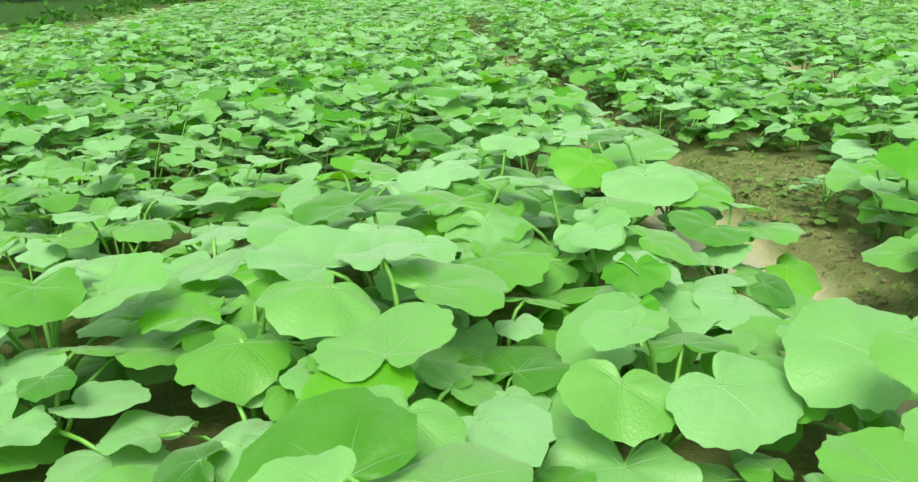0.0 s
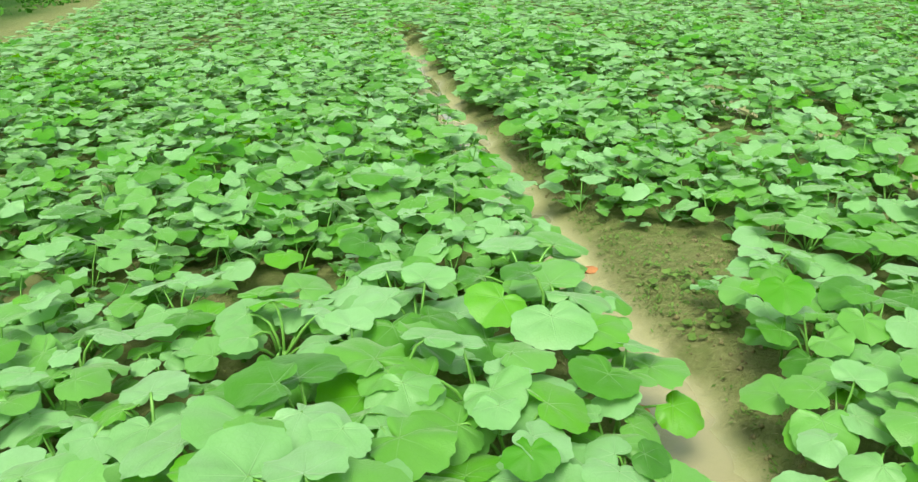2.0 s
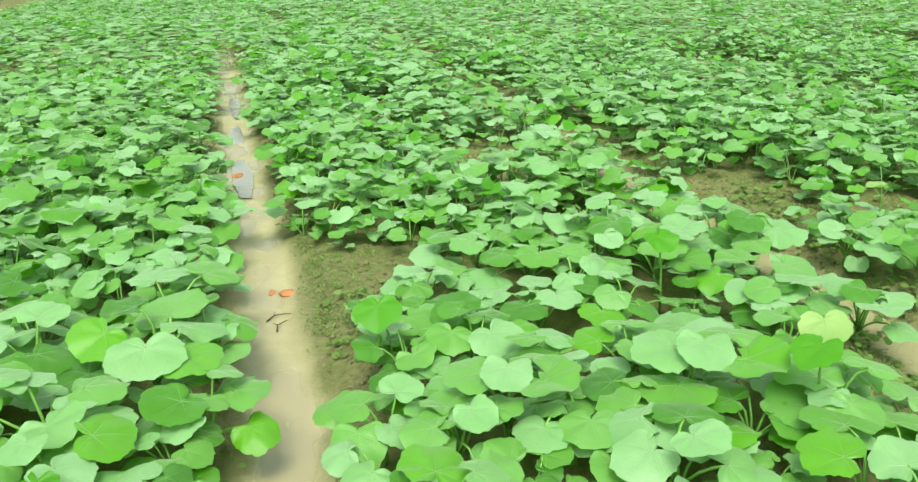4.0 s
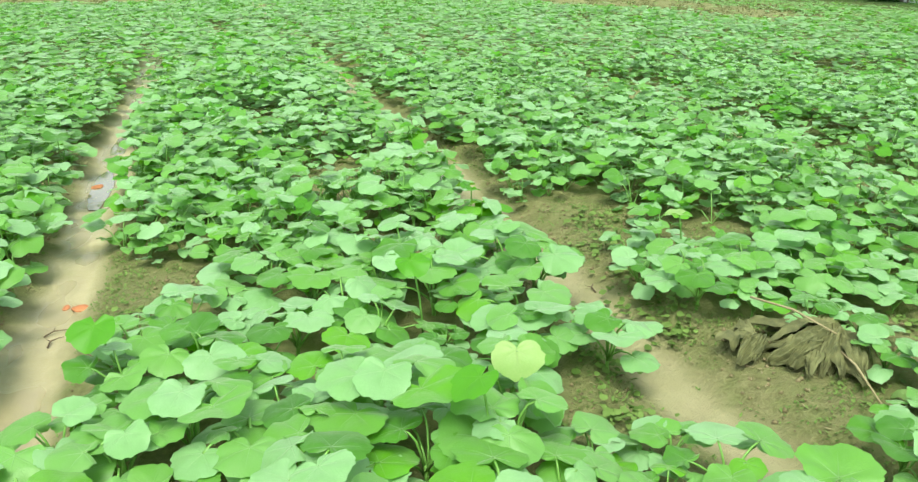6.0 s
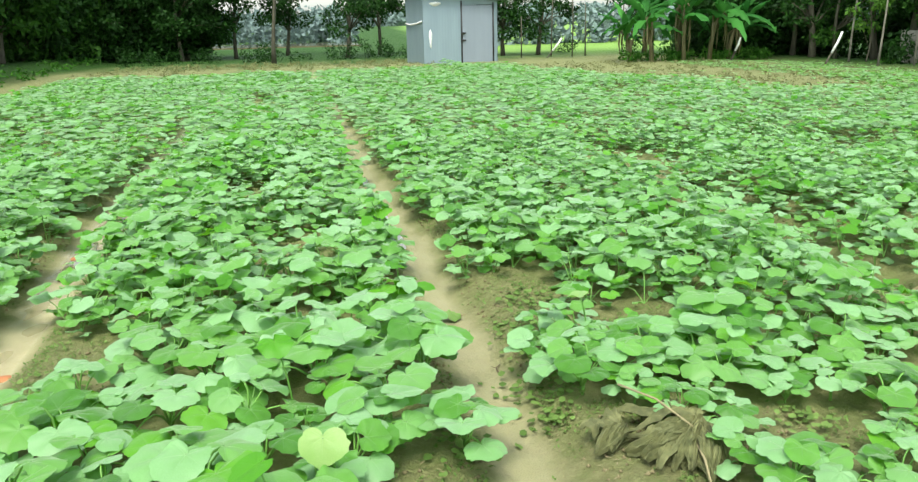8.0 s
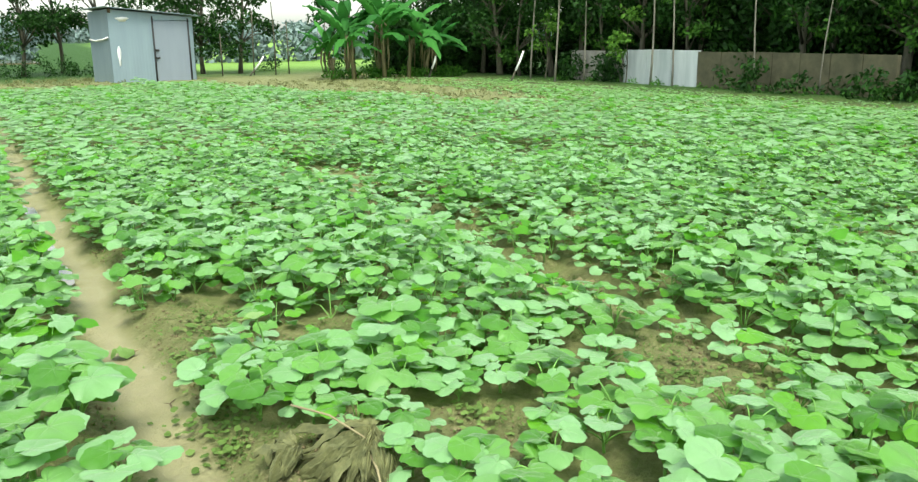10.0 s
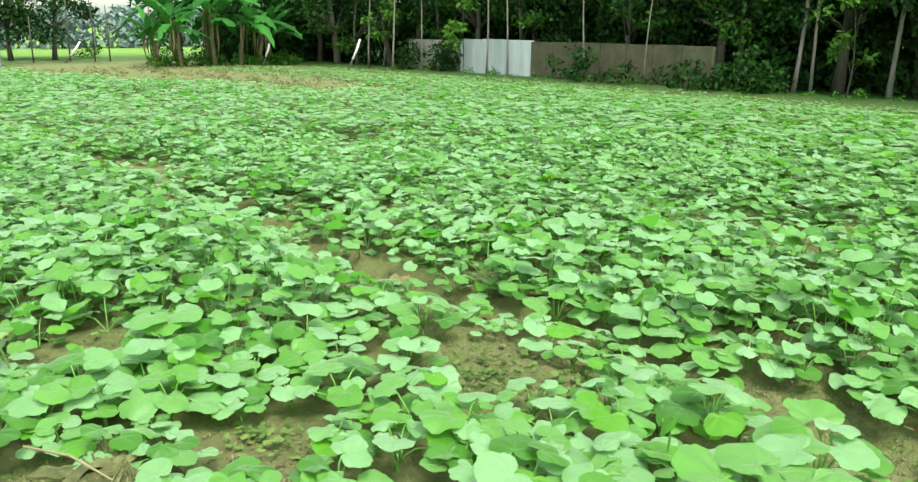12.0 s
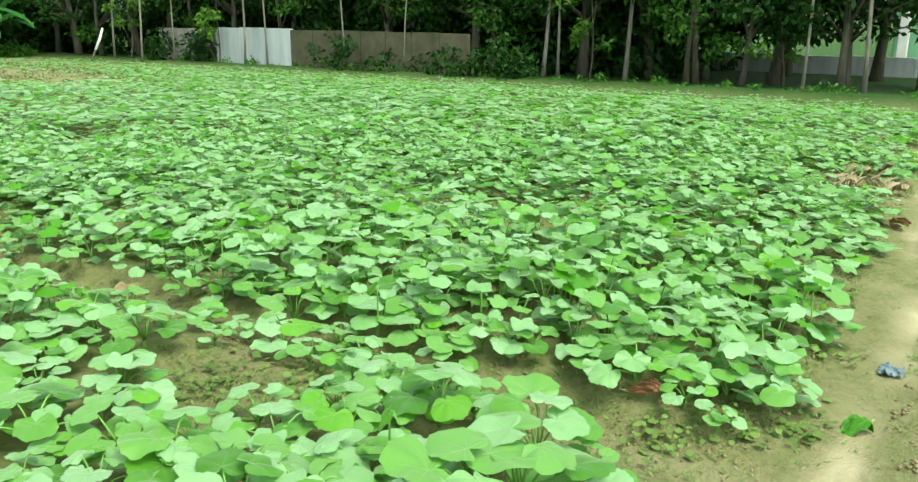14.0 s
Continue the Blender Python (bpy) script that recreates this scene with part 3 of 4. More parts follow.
def build_rest():
    rows = {"close": [], "mid": [], "far": [], "fresh": []}
    stalks = []
    r = random.Random(5)
    y = 0.28
    while y < 26.5:
        step = 0.172 if y < 9 else 0.214
        x = -5.0
        while x < 17.2:
            px, py = x + r.uniform(-0.45, 0.45) * step, y + r.uniform(-0.45, 0.45) * step
            x += step
            if near_zone(px, py) or not stands(px, py):
                continue
            if py > 6 and px < 1 - 0.75 * py:
                continue
            thin = noise.noise((px * 0.5, py * 0.5, 4.0)) + 0.6 * noise.noise((px * 1.7, py * 1.7, 4.0))
            full = thinning(px, py)
            if thin < -0.66 or (full < 1 and r.random() > (full ** 2.3 if px < 12.5 else 0.85)):
                continue
            dist = math.hypot(px - 1, py)
            zone = "close" if dist < 5.6 else "mid" if dist < 9.5 else "far"
            vigour = (1.0 + 0.25 * thin) * (0.22 + 0.78 * full) * (stunted(px, py) if dist < 9 else 1)
            low = (0.8 if y < 1.0 else 1.0) * (1 - 0.55 * min(max((px - 8) / 6, 0), 1)) * (1 - 0.72 * min(max((px - 14.3) / 1.2, 0), 1)) * (1 - 0.25 * min(max((py - 13) / 8, 0), 1))
            flat = 0.4 if zone == "far" else 0.85 if zone == "mid" else 1.0
            n_leaf = 7 if zone == "close" else 8 if zone == "mid" else 7
            gz = soil_height(px, py) if dist < 10 else 0.05 - 0.035 * min(max((px - 14.3) / 1.2, 0), 1)
            fresh = r.random() < (0.16 if zone == "far" else 0.07)
            for i in range(n_leaf):
                yaw = r.uniform(0, 6.28)
                k = (i + 0.5) / n_leaf
                reach = 0.15 * (0.2 + 0.8 * k) * r.uniform(0.7, 1.2)
                h = 0.24 * (1.0 - (0.3 if zone == "far" else 0.5) * k ** 1.2) * vigour * low * r.uniform(0.72, 1.2)
                w = (0.107 if zone == "close" else 0.1) * (0.88 if px > 3 else 1.05 if px < 1.9 and zone == "close" else 1.0) * (0.35 + 0.65 * vigour) * r.uniform(0.65, 1.3) * (1.2 if zone == "far" and i < 3 else 1.0)
                turn = yaw + r.uniform(-0.6, 0.6)
                rows["fresh" if fresh and i < 4 else zone].append((px - math.sin(yaw) * reach, py + math.cos(yaw) * reach, gz + h, w, turn, r.uniform(-0.2, 0.36) * flat - 0.08 * math.cos(turn), r.uniform(-0.26, 0.26) * flat - 0.08 * math.sin(turn)))
                if zone == "close" and i % 2:
                    stalks.append((px, py, gz, *rows["fresh" if fresh and i < 4 else zone][-1][:3]))
            for i in range(3 if zone != "far" else 1):
                rows[zone].append((px + r.uniform(-0.1, 0.1), py + r.uniform(-0.1, 0.1), gz + r.uniform(0.03, 0.08) * vigour, 0.1 * (0.3 + 0.7 * vigour) * r.uniform(0.7, 1.2), r.uniform(0, 6.28), r.uniform(-0.2, 0.3), r.uniform(-0.3, 0.3)))
        y += step
    bed_stalks(np.array(stalks))
    scatter_leaves("squash_leaves", np.array(rows["close"]), [leaf_shape(18, 2, 200 + i) for i in range(12)], LEAF, "dense bed of broad green squash leaves", "squash plants")
    scatter_leaves("squash_leaves", np.array(rows["mid"]), [leaf_shape(12, 1, 300 + i) for i in range(12)], LEAF, "middle of the squash field, leaves closed over the soil", "squash plants")
    scatter_leaves("distant_squash_leaves", np.array(rows["far"]), [leaf_shape(7, 1, 400 + i) for i in range(12)], LEAF, "far part of the squash field thinning towards the verge", "squash plants")
    scatter_leaves("young_squash_leaves", np.array(rows["fresh"]), [leaf_shape(13, 1, 500 + i) for i in range(8)], BRIGHT, "fresh yellow-green squash leaves among the older ones", "squash plants")


def bed_stalks(rows):
    """Thin four-sided stalks from each root to its leaf."""
    a, b = rows[:, :3], rows[:, 3:]
    mid = (a + b) / 2 + (0, 0, 0.025)
    side = np.array([(1, 0, 0), (0, 1, 0), (-1, 0, 0), (0, -1, 0)]) * 0.003
    v = np.stack([p[:, None] + side for p in (a, mid, b)], 1).reshape(-1, 3)
    ring = np.array([(4 * k + j, 4 * k + (j + 1) % 4, 4 * k + 4 + (j + 1) % 4, 4 * k + 4 + j) for k in range(2) for j in range(4)])
    f = (ring[None] + (np.arange(len(a)) * 12)[:, None, None]).reshape(-1, 4)
    tagged(new("squash_stalks", array_mesh("squash_stalks", v, f, STALK)), "green leaf stalks below the squash leaves", "squash stalks", kind="stuff")


build_near()
build_rest()


# ---- the shed ----
def build_shed():
    shed = new("tin_shed")
    shed.matrix_basis = pose(5.75, 26.9, 0.0, 0, 0, 9.8)
    W, D, HL, HR = 2.61, 1.77, 2.22, 2.0

    def sheet(name, a, b, ha, hb, mat, label="", pitch=0.09, z0=0.0):
        """A ribbed sheet wall from a to b, with thickness."""
        bm = bmesh.new()
        a, b = Vector((*a, 0)), Vector((*b, 0))
        n = max(int((b - a).length / pitch), 2) * 4
        d = (b - a).normalized()
        out = Vector((d.y, -d.x, 0))
        cols = []
        for i in range(n + 1):
            k = i / n
            p = a.lerp(b, k)
            o = out * (0.0012 if i % 4 == 1 else 0.0)
            h = ha + (hb - ha) * k
            cols.append([bm.verts.new(p + o + Vector((0, 0, z0))), bm.verts.new(p + o + Vector((0, 0, h))), bm.verts.new(p - out * 0.03 + Vector((0, 0, h))), bm.verts.new(p - out * 0.03 + Vector((0, 0, z0)))])
        for c0, c1 in zip(cols, cols[1:]):
            for j in range(4):
                bm.faces.new((c0[j], c1[j], c1[(j + 1) % 4], c0[(j + 1) % 4]))
        bm.faces.new(cols[0]), bm.faces.new(cols[-1][::-1])
        return part(name, bm, mat, shed, label, smooth=False)

    dx0, dx1 = 1.33, 2.44
    sheet("wall_panel", (0, 0), (dx0, 0), HL, HL - (HL - HR) * dx0 / W, TIN)
    sheet("wall_panel", (dx0, 0.001), (dx1, 0.001), HL - (HL - HR) * dx0 / W, HL - (HL - HR) * dx1 / W, TIN, z0=1.9)
    sheet("wall_panel", (dx1, 0), (W, 0), HL - (HL - HR) * dx1 / W, HR, TIN)
    sheet("wall_panel", (0, D), (0, 0), HL - 0.05, HL, TIN)
    sheet("wall_panel", (W, 0), (W, D), HR, HR - 0.05, TIN)
    sheet("wall_panel", (W, D), (0, D), HR - 0.05, HL - 0.05, TIN)
    door = sheet("door", (dx0 + 0.015, -0.004), (dx1 - 0.015, -0.004), 1.88, 1.88, TIN_DOOR, "grey sheet-metal door, shut", pitch=0.3, z0=0.05)
    for x0, x1, z0, z1 in ((dx0 - 0.03, dx0 + 0.012, 0.02, 2.02), (dx1 - 0.012, dx1 + 0.03, 0.02, 1.96), (dx0 + 0.012, dx1 - 0.012, 0.0, 0.045)):
        bm = bmesh.new()
        box(bm, (x0, -0.04, z0), (x1, 0.0, z1), 0.004)
        part("door_frame", bm, BLACK, shed, "dark iron door frame")
    for z in (0.75, 0.98):
        bm = bmesh.new()
        box(bm, (dx0 + 0.02, -0.06, z), (dx0 + 0.13, -0.015, z + 0.05), 0.006)
        part("latch", bm, BLACK, door)
    bm = bmesh.new()
    n = 64
    cols = []
    for i in range(n + 1):
        x = -0.16 + (W + 0.34) * i / n
        z = HL + 0.05 - (HL - HR) * x / W + 0.012 * math.sin(i * math.pi / 2)
        cols.append([bm.verts.new((x, y, z + dz - 0.03 * (y > 0))) for y, dz in ((-0.22, 0), (D + 0.15, 0), (D + 0.15, 0.012), (-0.22, 0.012))])
    for c0, c1 in zip(cols, cols[1:]):
        for j in range(4):
            bm.faces.new((c0[j], c1[j], c1[(j + 1) % 4], c0[(j + 1) % 4]))
    bm.faces.new(cols[0]), bm.faces.new(cols[-1][::-1])
    part("roof", bm, TIN, shed, "weathered corrugated tin roof", smooth=False)
    bm = bmesh.new()
    box(bm, (0.0, -0.14, HL - 0.11), (0.06, -0.02, HL + 0.02), 0.004)
    part("rafter", bm, TWIG, shed)
    bm = bmesh.new()
    tube(bm, [(-0.03, 1.7, 1.34), (-0.05, 1.1, 1.30), (-0.04, 0.5, 1.34), (-0.02, 0.1, 1.40)], [0.025] * 4, 8)
    part("pipe", bm, WHITE, shed, "pale water pipe along the side")
    for x, z, w, h in ((0.24, 0.85, 0.05, 0.3), (0.42, 1.93, 0.18, 0.07)):
        bm = bmesh.new()
        vs = [bm.verts.new((x + w * math.cos(a) * (1 + 0.3 * math.sin(3 * a)), -0.013, z + h * math.sin(a))) for a in [k * 0.3927 for k in range(16)]]
        f = bm.faces.new(vs)
        ex = bmesh.ops.extrude_face_region(bm, geom=[f])
        bmesh.ops.translate(bm, verts=[v for v in ex["geom"] if isinstance(v, bmesh.types.BMVert)], vec=(0, 0.006, 0))
        part("paint_smear", bm, WHITE, shed, "white paint smear")
    return tagged(shed, "small grey tin-sheet shed with a shut metal door", "shed")


build_shed()


# ---- the boundary wall ----
def build_wall():
    for i, (y0, y1, h, mat, label) in enumerate(((19.8, 17.5, 0.89, CONCRETE, "weathered grey plaster boundary wall"), (17.5, 14.8, 0.94, TIN_PALE, "pale sheet-metal boundary fence"), (14.8, 9.6, 0.91, CONCRETE_DARK, "mossy brown plaster boundary wall"))):
        wall = new("boundary_wall")
        n = max(int((y0 - y1) / 0.7), 1)
        for k in range(n):
            a, b = y0 + (y1 - y0) * k / n, y0 + (y1 - y0) * (k + 1) / n
            bm = bmesh.new()
            hh = h + rng.uniform(-0.008, 0.008)
            box(bm, (17.55 + rng.uniform(0, 0.008), b + 0.003, -0.05), (17.68, a - 0.006, hh), 0.008)
            part("panel", bm, mat, wall, smooth=False)
        tagged(wall, label, "boundary wall", kind="structure")


build_wall()


# ---- trees ----
def leaf_cloud(r, centres, per, size, flat=0.6):
    """Small folded leaves round clump centres (x, y, z, radius)."""
    pts = []
    for x, y, z, rad in centres:
        k = int(per * rad * rad * 3.1) + 6
        d = r.normal(0, 1, (k, 3))
        d /= np.linalg.norm(d, axis=1)[:, None]
        q = d * (rad * r.uniform(0.35, 1.08, k) ** 0.6)[:, None]
        q[:, 2] *= flat
        pts.append(q + (x, y, z))
    p = np.concatenate(pts)
    n = len(p)
    u = r.normal(0, 1, (n, 3))
    u[:, 2] -= 0.5
    u /= np.linalg.norm(u, axis=1)[:, None]
    w = np.cross(u, r.normal(0, 1, (n, 3)))
    w /= np.linalg.norm(w, axis=1)[:, None]
    s = size * 1.13 * r.uniform(0.6, 1.3, n)[:, None]
    up = np.cross(u, w)
    v = np.stack([p, p + u * s * 0.5 + w * s * 0.24 + up * s * 0.06, p + u * s, p + u * s * 0.5 - w * s * 0.24 + up * s * 0.06], 1).reshape(-1, 3)
    b = np.arange(n)[:, None] * 4
    return v, np.concatenate([b + [[0, 1, 2]], b + [[0, 2, 3]]])


def tree(name, x, y, height, trunk_r, crown_r, crown_lo, seed, bark=BARK, leaf=CROWN, clumps=22, per=150, size=0.16, lean=0.0, bend=0.07, sway=0.02, label="dark leafy tree at the field's edge"):
    r = np.random.default_rng(seed)
    ob = new(name)
    ob.location = (x, y, 0)
    bm = bmesh.new()
    pts = [(lean * height * t + bend * math.sin(5 * t + seed) + sway * height * math.sin(2.5 * t + seed), bend * math.sin(4 * t + seed * 2), height * 0.86 * t - 0.05) for t in np.linspace(0, 1, 9)]
    tube(bm, pts, [trunk_r * (1.25 if i == 0 else 1 - 0.09 * i) for i in range(9)], 9)
    centres = []
    for i in range(clumps):
        a, k = r.uniform(0, 6.28), r.uniform(0, 1)
        z = crown_lo + (height - crown_lo) * k
        rr = crown_r * math.sqrt(max(1 - (2 * k - 0.85) ** 2 * 0.8, 0.1)) * r.uniform(0.35, 1.0)
        c = (pts[6][0] + rr * math.cos(a), rr * math.sin(a), z, crown_r * r.uniform(0.22, 0.42))
        centres.append(c)
        if i % 2 == 0:
            s = pts[min(max(int(8 * (z - 0.4) / height), 2), 7)]
            mid = ((s[0] + c[0]) / 2, (s[1] + c[1]) / 2, (s[2] + c[2]) / 2 + 0.15)
            tube(bm, [s, mid, c[:3]], [trunk_r * 0.4, trunk_r * 0.25, trunk_r * 0.1], 5)
    part("trunk", bm, bark, ob)
    v, f = leaf_cloud(r, centres, per, size)
    crown = new("crown", array_mesh("crown", v, f, leaf, smooth=False))
    crown.parent = ob
    return tagged(ob, label, "tree")


def banana(x, y, height, seed, lean=0.0):
    r = random.Random(seed)
    ob = new("banana_plant")
    ob.location = (x, y, 0)
    bm = bmesh.new()
    tube(bm, [(lean * t * t, 0.03 * math.sin(t * 2), height * 0.5 * t - 0.05) for t in (0, 0.33, 0.66, 1)], [0.07, 0.066, 0.055, 0.04], 10)
    part("trunk", bm, STEM, ob)
    top = Vector((lean, 0, height * 0.48))
    for i in range(12):
        yaw = i * 2.4 + r.uniform(-0.3, 0.3)
        lift, L, wid = r.uniform(0.5, 1.42), height * r.uniform(0.3, 0.5), height * 0.042
        bm = bmesh.new()
        rows = []
        d = Vector((math.cos(yaw), math.sin(yaw), 0))
        s = Vector((-d.y, d.x, 0))
        for k in range(13):
            t = k / 12
            c = top - Vector((0, 0, height * 0.09 * (i % 3))) + d * (L * (t * math.cos(lift * (1 - 0.7 * t)))) + Vector((0, 0, L * (math.sin(lift) * t * 1.25 - 0.95 * t * t * (1.7 - lift))))
            w = wid * (0.12 if t < 0.16 else math.sin(math.pi * min(0.12 + (t - 0.16) / 0.84 * 0.88, 1)) ** 0.6) + 0.006
            tear = r.uniform(-0.12, 0.05) * (k % 2 == 0)
            rows.append([bm.verts.new(c - s * w + Vector((0, 0, -w * 0.45 + tear))), bm.verts.new(c - s * w * 0.5 + Vector((0, 0, w * 0.02))), bm.verts.new(c + Vector((0, 0, -0.012))), bm.verts.new(c + s * w * 0.5 + Vector((0, 0, w * 0.02))), bm.verts.new(c + s * w + Vector((0, 0, -w * 0.45 - tear)))])
        for a, b in zip(rows, rows[1:]):
            for j in range(4):
                bm.faces.new((a[j], a[j + 1], b[j + 1], b[j]))
        part("leaf", bm, BANANA, ob)
    for i in range(5):
        yaw, k = i * 2.7 + seed, r.uniform(0.6, 0.95)
        d = Vector((math.cos(yaw), math.sin(yaw), 0))
        start = Vector((lean * k * k, 0, height * 0.5 * k)) + d * 0.05
        L = height * 0.5 * k * r.uniform(0.5, 0.9)
        bm = bmesh.new()
        tube(bm, [start, start + d * 0.14 + Vector((0, 0, -L * 0.15)), start + d * 0.17 + Vector((0, 0, -L * 0.6)), start + d * 0.12 + Vector((0, 0, -L))], [0.012, 0.034, 0.028, 0.006], 7)
        part("dry_leaf", bm, STEM, ob, "shrivelled brown leaf hanging down the trunk")
    return tagged(ob, "banana plant with broad arching green leaves", "banana plant", "banana clump by the field")


def undergrowth(name, spots, mat, size, per, seed, label):
    """Shrubs grown together along a line: x, y, height, radius."""
    r = np.random.default_rng(seed)
    centres = []
    for x, y, h, rad in spots:
        for k in range(max(int(h / (rad * 0.6)), 1)):
            centres.append((x + r.uniform(-0.3, 0.3), y + r.uniform(-0.3, 0.3), rad * 0.45 + k * rad * 0.6, rad * r.uniform(0.7, 1.1)))
    v, f = leaf_cloud(r, centres, per, size, 0.8)
    return tagged(new(name, array_mesh(name, v, f, mat, smooth=False)), label, "shrubs", kind="stuff")


def build_trees():
    r = random.Random(3)
    # behind the shed
    for i, (x, y, h, cr, lo) in enumerate(((-5.6, 37, 6.0, 2.2, 0.8), (-2.8, 36.5, 5.4, 1.8, 1.2), (-0.6, 38, 5.4, 1.7, 1.3), (1.6, 40, 5.2, 1.6, 1.5), (3.9, 35.5, 5.2, 1.6, 0.9), (5.4, 38, 5.5, 1.5, 1.6), (7.0, 37, 5.5, 1.4, 1.3), (8.9, 33, 5.2, 1.4, 0.7), (10.0, 32.5, 5.0, 1.3, 0.8), (11.3, 32, 5.4, 1.4, 0.9), (15.2, 31, 5.2, 1.3, 1.0), (16.4, 27, 5.2, 1.5, 0.9))):
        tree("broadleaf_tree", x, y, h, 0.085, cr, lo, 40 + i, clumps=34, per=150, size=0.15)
    tree("broadleaf_tree", 1.1, 32.2, 6.0, 0.085, 1.1, 3.4, 55, clumps=14, per=80, size=0.2, label="slim dark tree standing alone behind the field")
    # belt along the boundary
    for i in range(18):
        y = 24.5 - i * 1.3
        x = 18.9 + r.uniform(-0.3, 1.1) + (0.0 if y > 9 else 0.3) - (1.6 if y > 21 else 0)
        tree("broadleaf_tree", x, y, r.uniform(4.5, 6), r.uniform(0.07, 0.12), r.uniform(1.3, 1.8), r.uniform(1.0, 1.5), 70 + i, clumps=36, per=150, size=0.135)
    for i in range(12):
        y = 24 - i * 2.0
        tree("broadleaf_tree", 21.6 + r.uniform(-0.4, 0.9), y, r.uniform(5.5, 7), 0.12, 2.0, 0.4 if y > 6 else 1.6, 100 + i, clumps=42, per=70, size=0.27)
    for i, (x, y, rad, bend) in enumerate(((16.9, 20.8, 0.03, 0.05), (16.6, 19.3, 0.03, 0.05), (16.9, 18.4, 0.022, 0.06), (17.3, 16.2, 0.03, 0.07), (17.35, 15.5, 0.026, 0.03), (17.3, 12.8, 0.022, 0.05), (17.35, 11.0, 0.018, 0.08), (18.2, 8.1, 0.045, 0.11), (18.2, 7.75, 0.034, 0.03), (18.5, 6.3, 0.052, 0.09), (18.3, 2.9, 0.03, 0.05), (18.5, 1.9, 0.04, 0.06))):
        tree("slender_tree", x, y, 6.0 + (i % 3) * 0.5, rad, 0.9, 3.2, 130 + i, bark=PALE_BARK, clumps=10, per=110, size=0.15, lean=0.008 * math.sin(i * 2.1), bend=bend, sway=0.006, label="slender pale-barked tree along the boundary")
    for i, (x, y) in enumerate(((17.2, 20.6), (17.2, 17.0), (17.9, 6.9), (18.9, 3.4))):
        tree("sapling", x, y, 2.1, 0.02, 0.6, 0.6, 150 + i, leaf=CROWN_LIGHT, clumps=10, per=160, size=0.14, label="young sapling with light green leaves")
    for i in range(6):
        tree("broadleaf_tree", 19.6 + r.uniform(-0.3, 0.8), 6.4 - i * 1.35, r.uniform(4.0, 5.0), r.uniform(0.06, 0.1), r.uniform(1.2, 1.5), 0.95, 210 + i, clumps=40, per=130, size=0.15)
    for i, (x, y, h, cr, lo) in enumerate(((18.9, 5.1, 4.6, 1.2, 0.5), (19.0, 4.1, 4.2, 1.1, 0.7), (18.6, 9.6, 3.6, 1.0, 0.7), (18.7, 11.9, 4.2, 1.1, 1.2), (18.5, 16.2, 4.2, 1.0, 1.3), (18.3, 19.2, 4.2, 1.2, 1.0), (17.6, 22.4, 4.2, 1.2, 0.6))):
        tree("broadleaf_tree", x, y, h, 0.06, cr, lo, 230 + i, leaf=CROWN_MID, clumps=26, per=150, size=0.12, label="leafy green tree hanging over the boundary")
    # left bank
    for i in range(20):
        tree("broadleaf_tree", -9.9 - 1.6 * math.sin(i * 2.3), 20.5 + i * 1.15, 6.5, 0.11 + 0.04 * (i % 3), 1.9, 1.9, 160 + i, clumps=30, per=62, size=0.27)
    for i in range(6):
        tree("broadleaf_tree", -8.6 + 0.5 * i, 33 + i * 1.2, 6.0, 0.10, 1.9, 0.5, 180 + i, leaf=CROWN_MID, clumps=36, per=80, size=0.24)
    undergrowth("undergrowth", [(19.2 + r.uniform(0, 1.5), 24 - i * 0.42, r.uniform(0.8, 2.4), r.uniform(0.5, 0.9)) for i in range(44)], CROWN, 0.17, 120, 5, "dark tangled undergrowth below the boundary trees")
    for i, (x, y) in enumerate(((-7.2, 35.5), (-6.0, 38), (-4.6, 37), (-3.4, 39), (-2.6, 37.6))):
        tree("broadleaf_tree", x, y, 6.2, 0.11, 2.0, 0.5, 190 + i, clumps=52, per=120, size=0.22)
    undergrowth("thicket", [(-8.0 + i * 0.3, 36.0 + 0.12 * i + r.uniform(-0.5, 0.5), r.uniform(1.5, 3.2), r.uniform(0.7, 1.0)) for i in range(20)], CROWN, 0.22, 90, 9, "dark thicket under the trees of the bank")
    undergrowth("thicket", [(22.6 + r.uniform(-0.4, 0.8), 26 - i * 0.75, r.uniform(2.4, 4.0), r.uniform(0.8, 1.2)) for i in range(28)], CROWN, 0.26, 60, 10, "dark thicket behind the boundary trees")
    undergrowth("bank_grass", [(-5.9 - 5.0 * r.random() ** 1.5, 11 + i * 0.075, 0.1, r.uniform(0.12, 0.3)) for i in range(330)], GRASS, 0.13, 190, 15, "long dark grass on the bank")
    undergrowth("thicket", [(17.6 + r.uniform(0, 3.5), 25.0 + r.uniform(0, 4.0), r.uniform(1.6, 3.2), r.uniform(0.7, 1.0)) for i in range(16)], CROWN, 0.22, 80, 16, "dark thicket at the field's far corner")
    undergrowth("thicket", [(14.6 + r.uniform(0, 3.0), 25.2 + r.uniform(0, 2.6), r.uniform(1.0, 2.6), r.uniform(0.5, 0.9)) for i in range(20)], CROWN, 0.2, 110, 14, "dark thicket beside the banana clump")
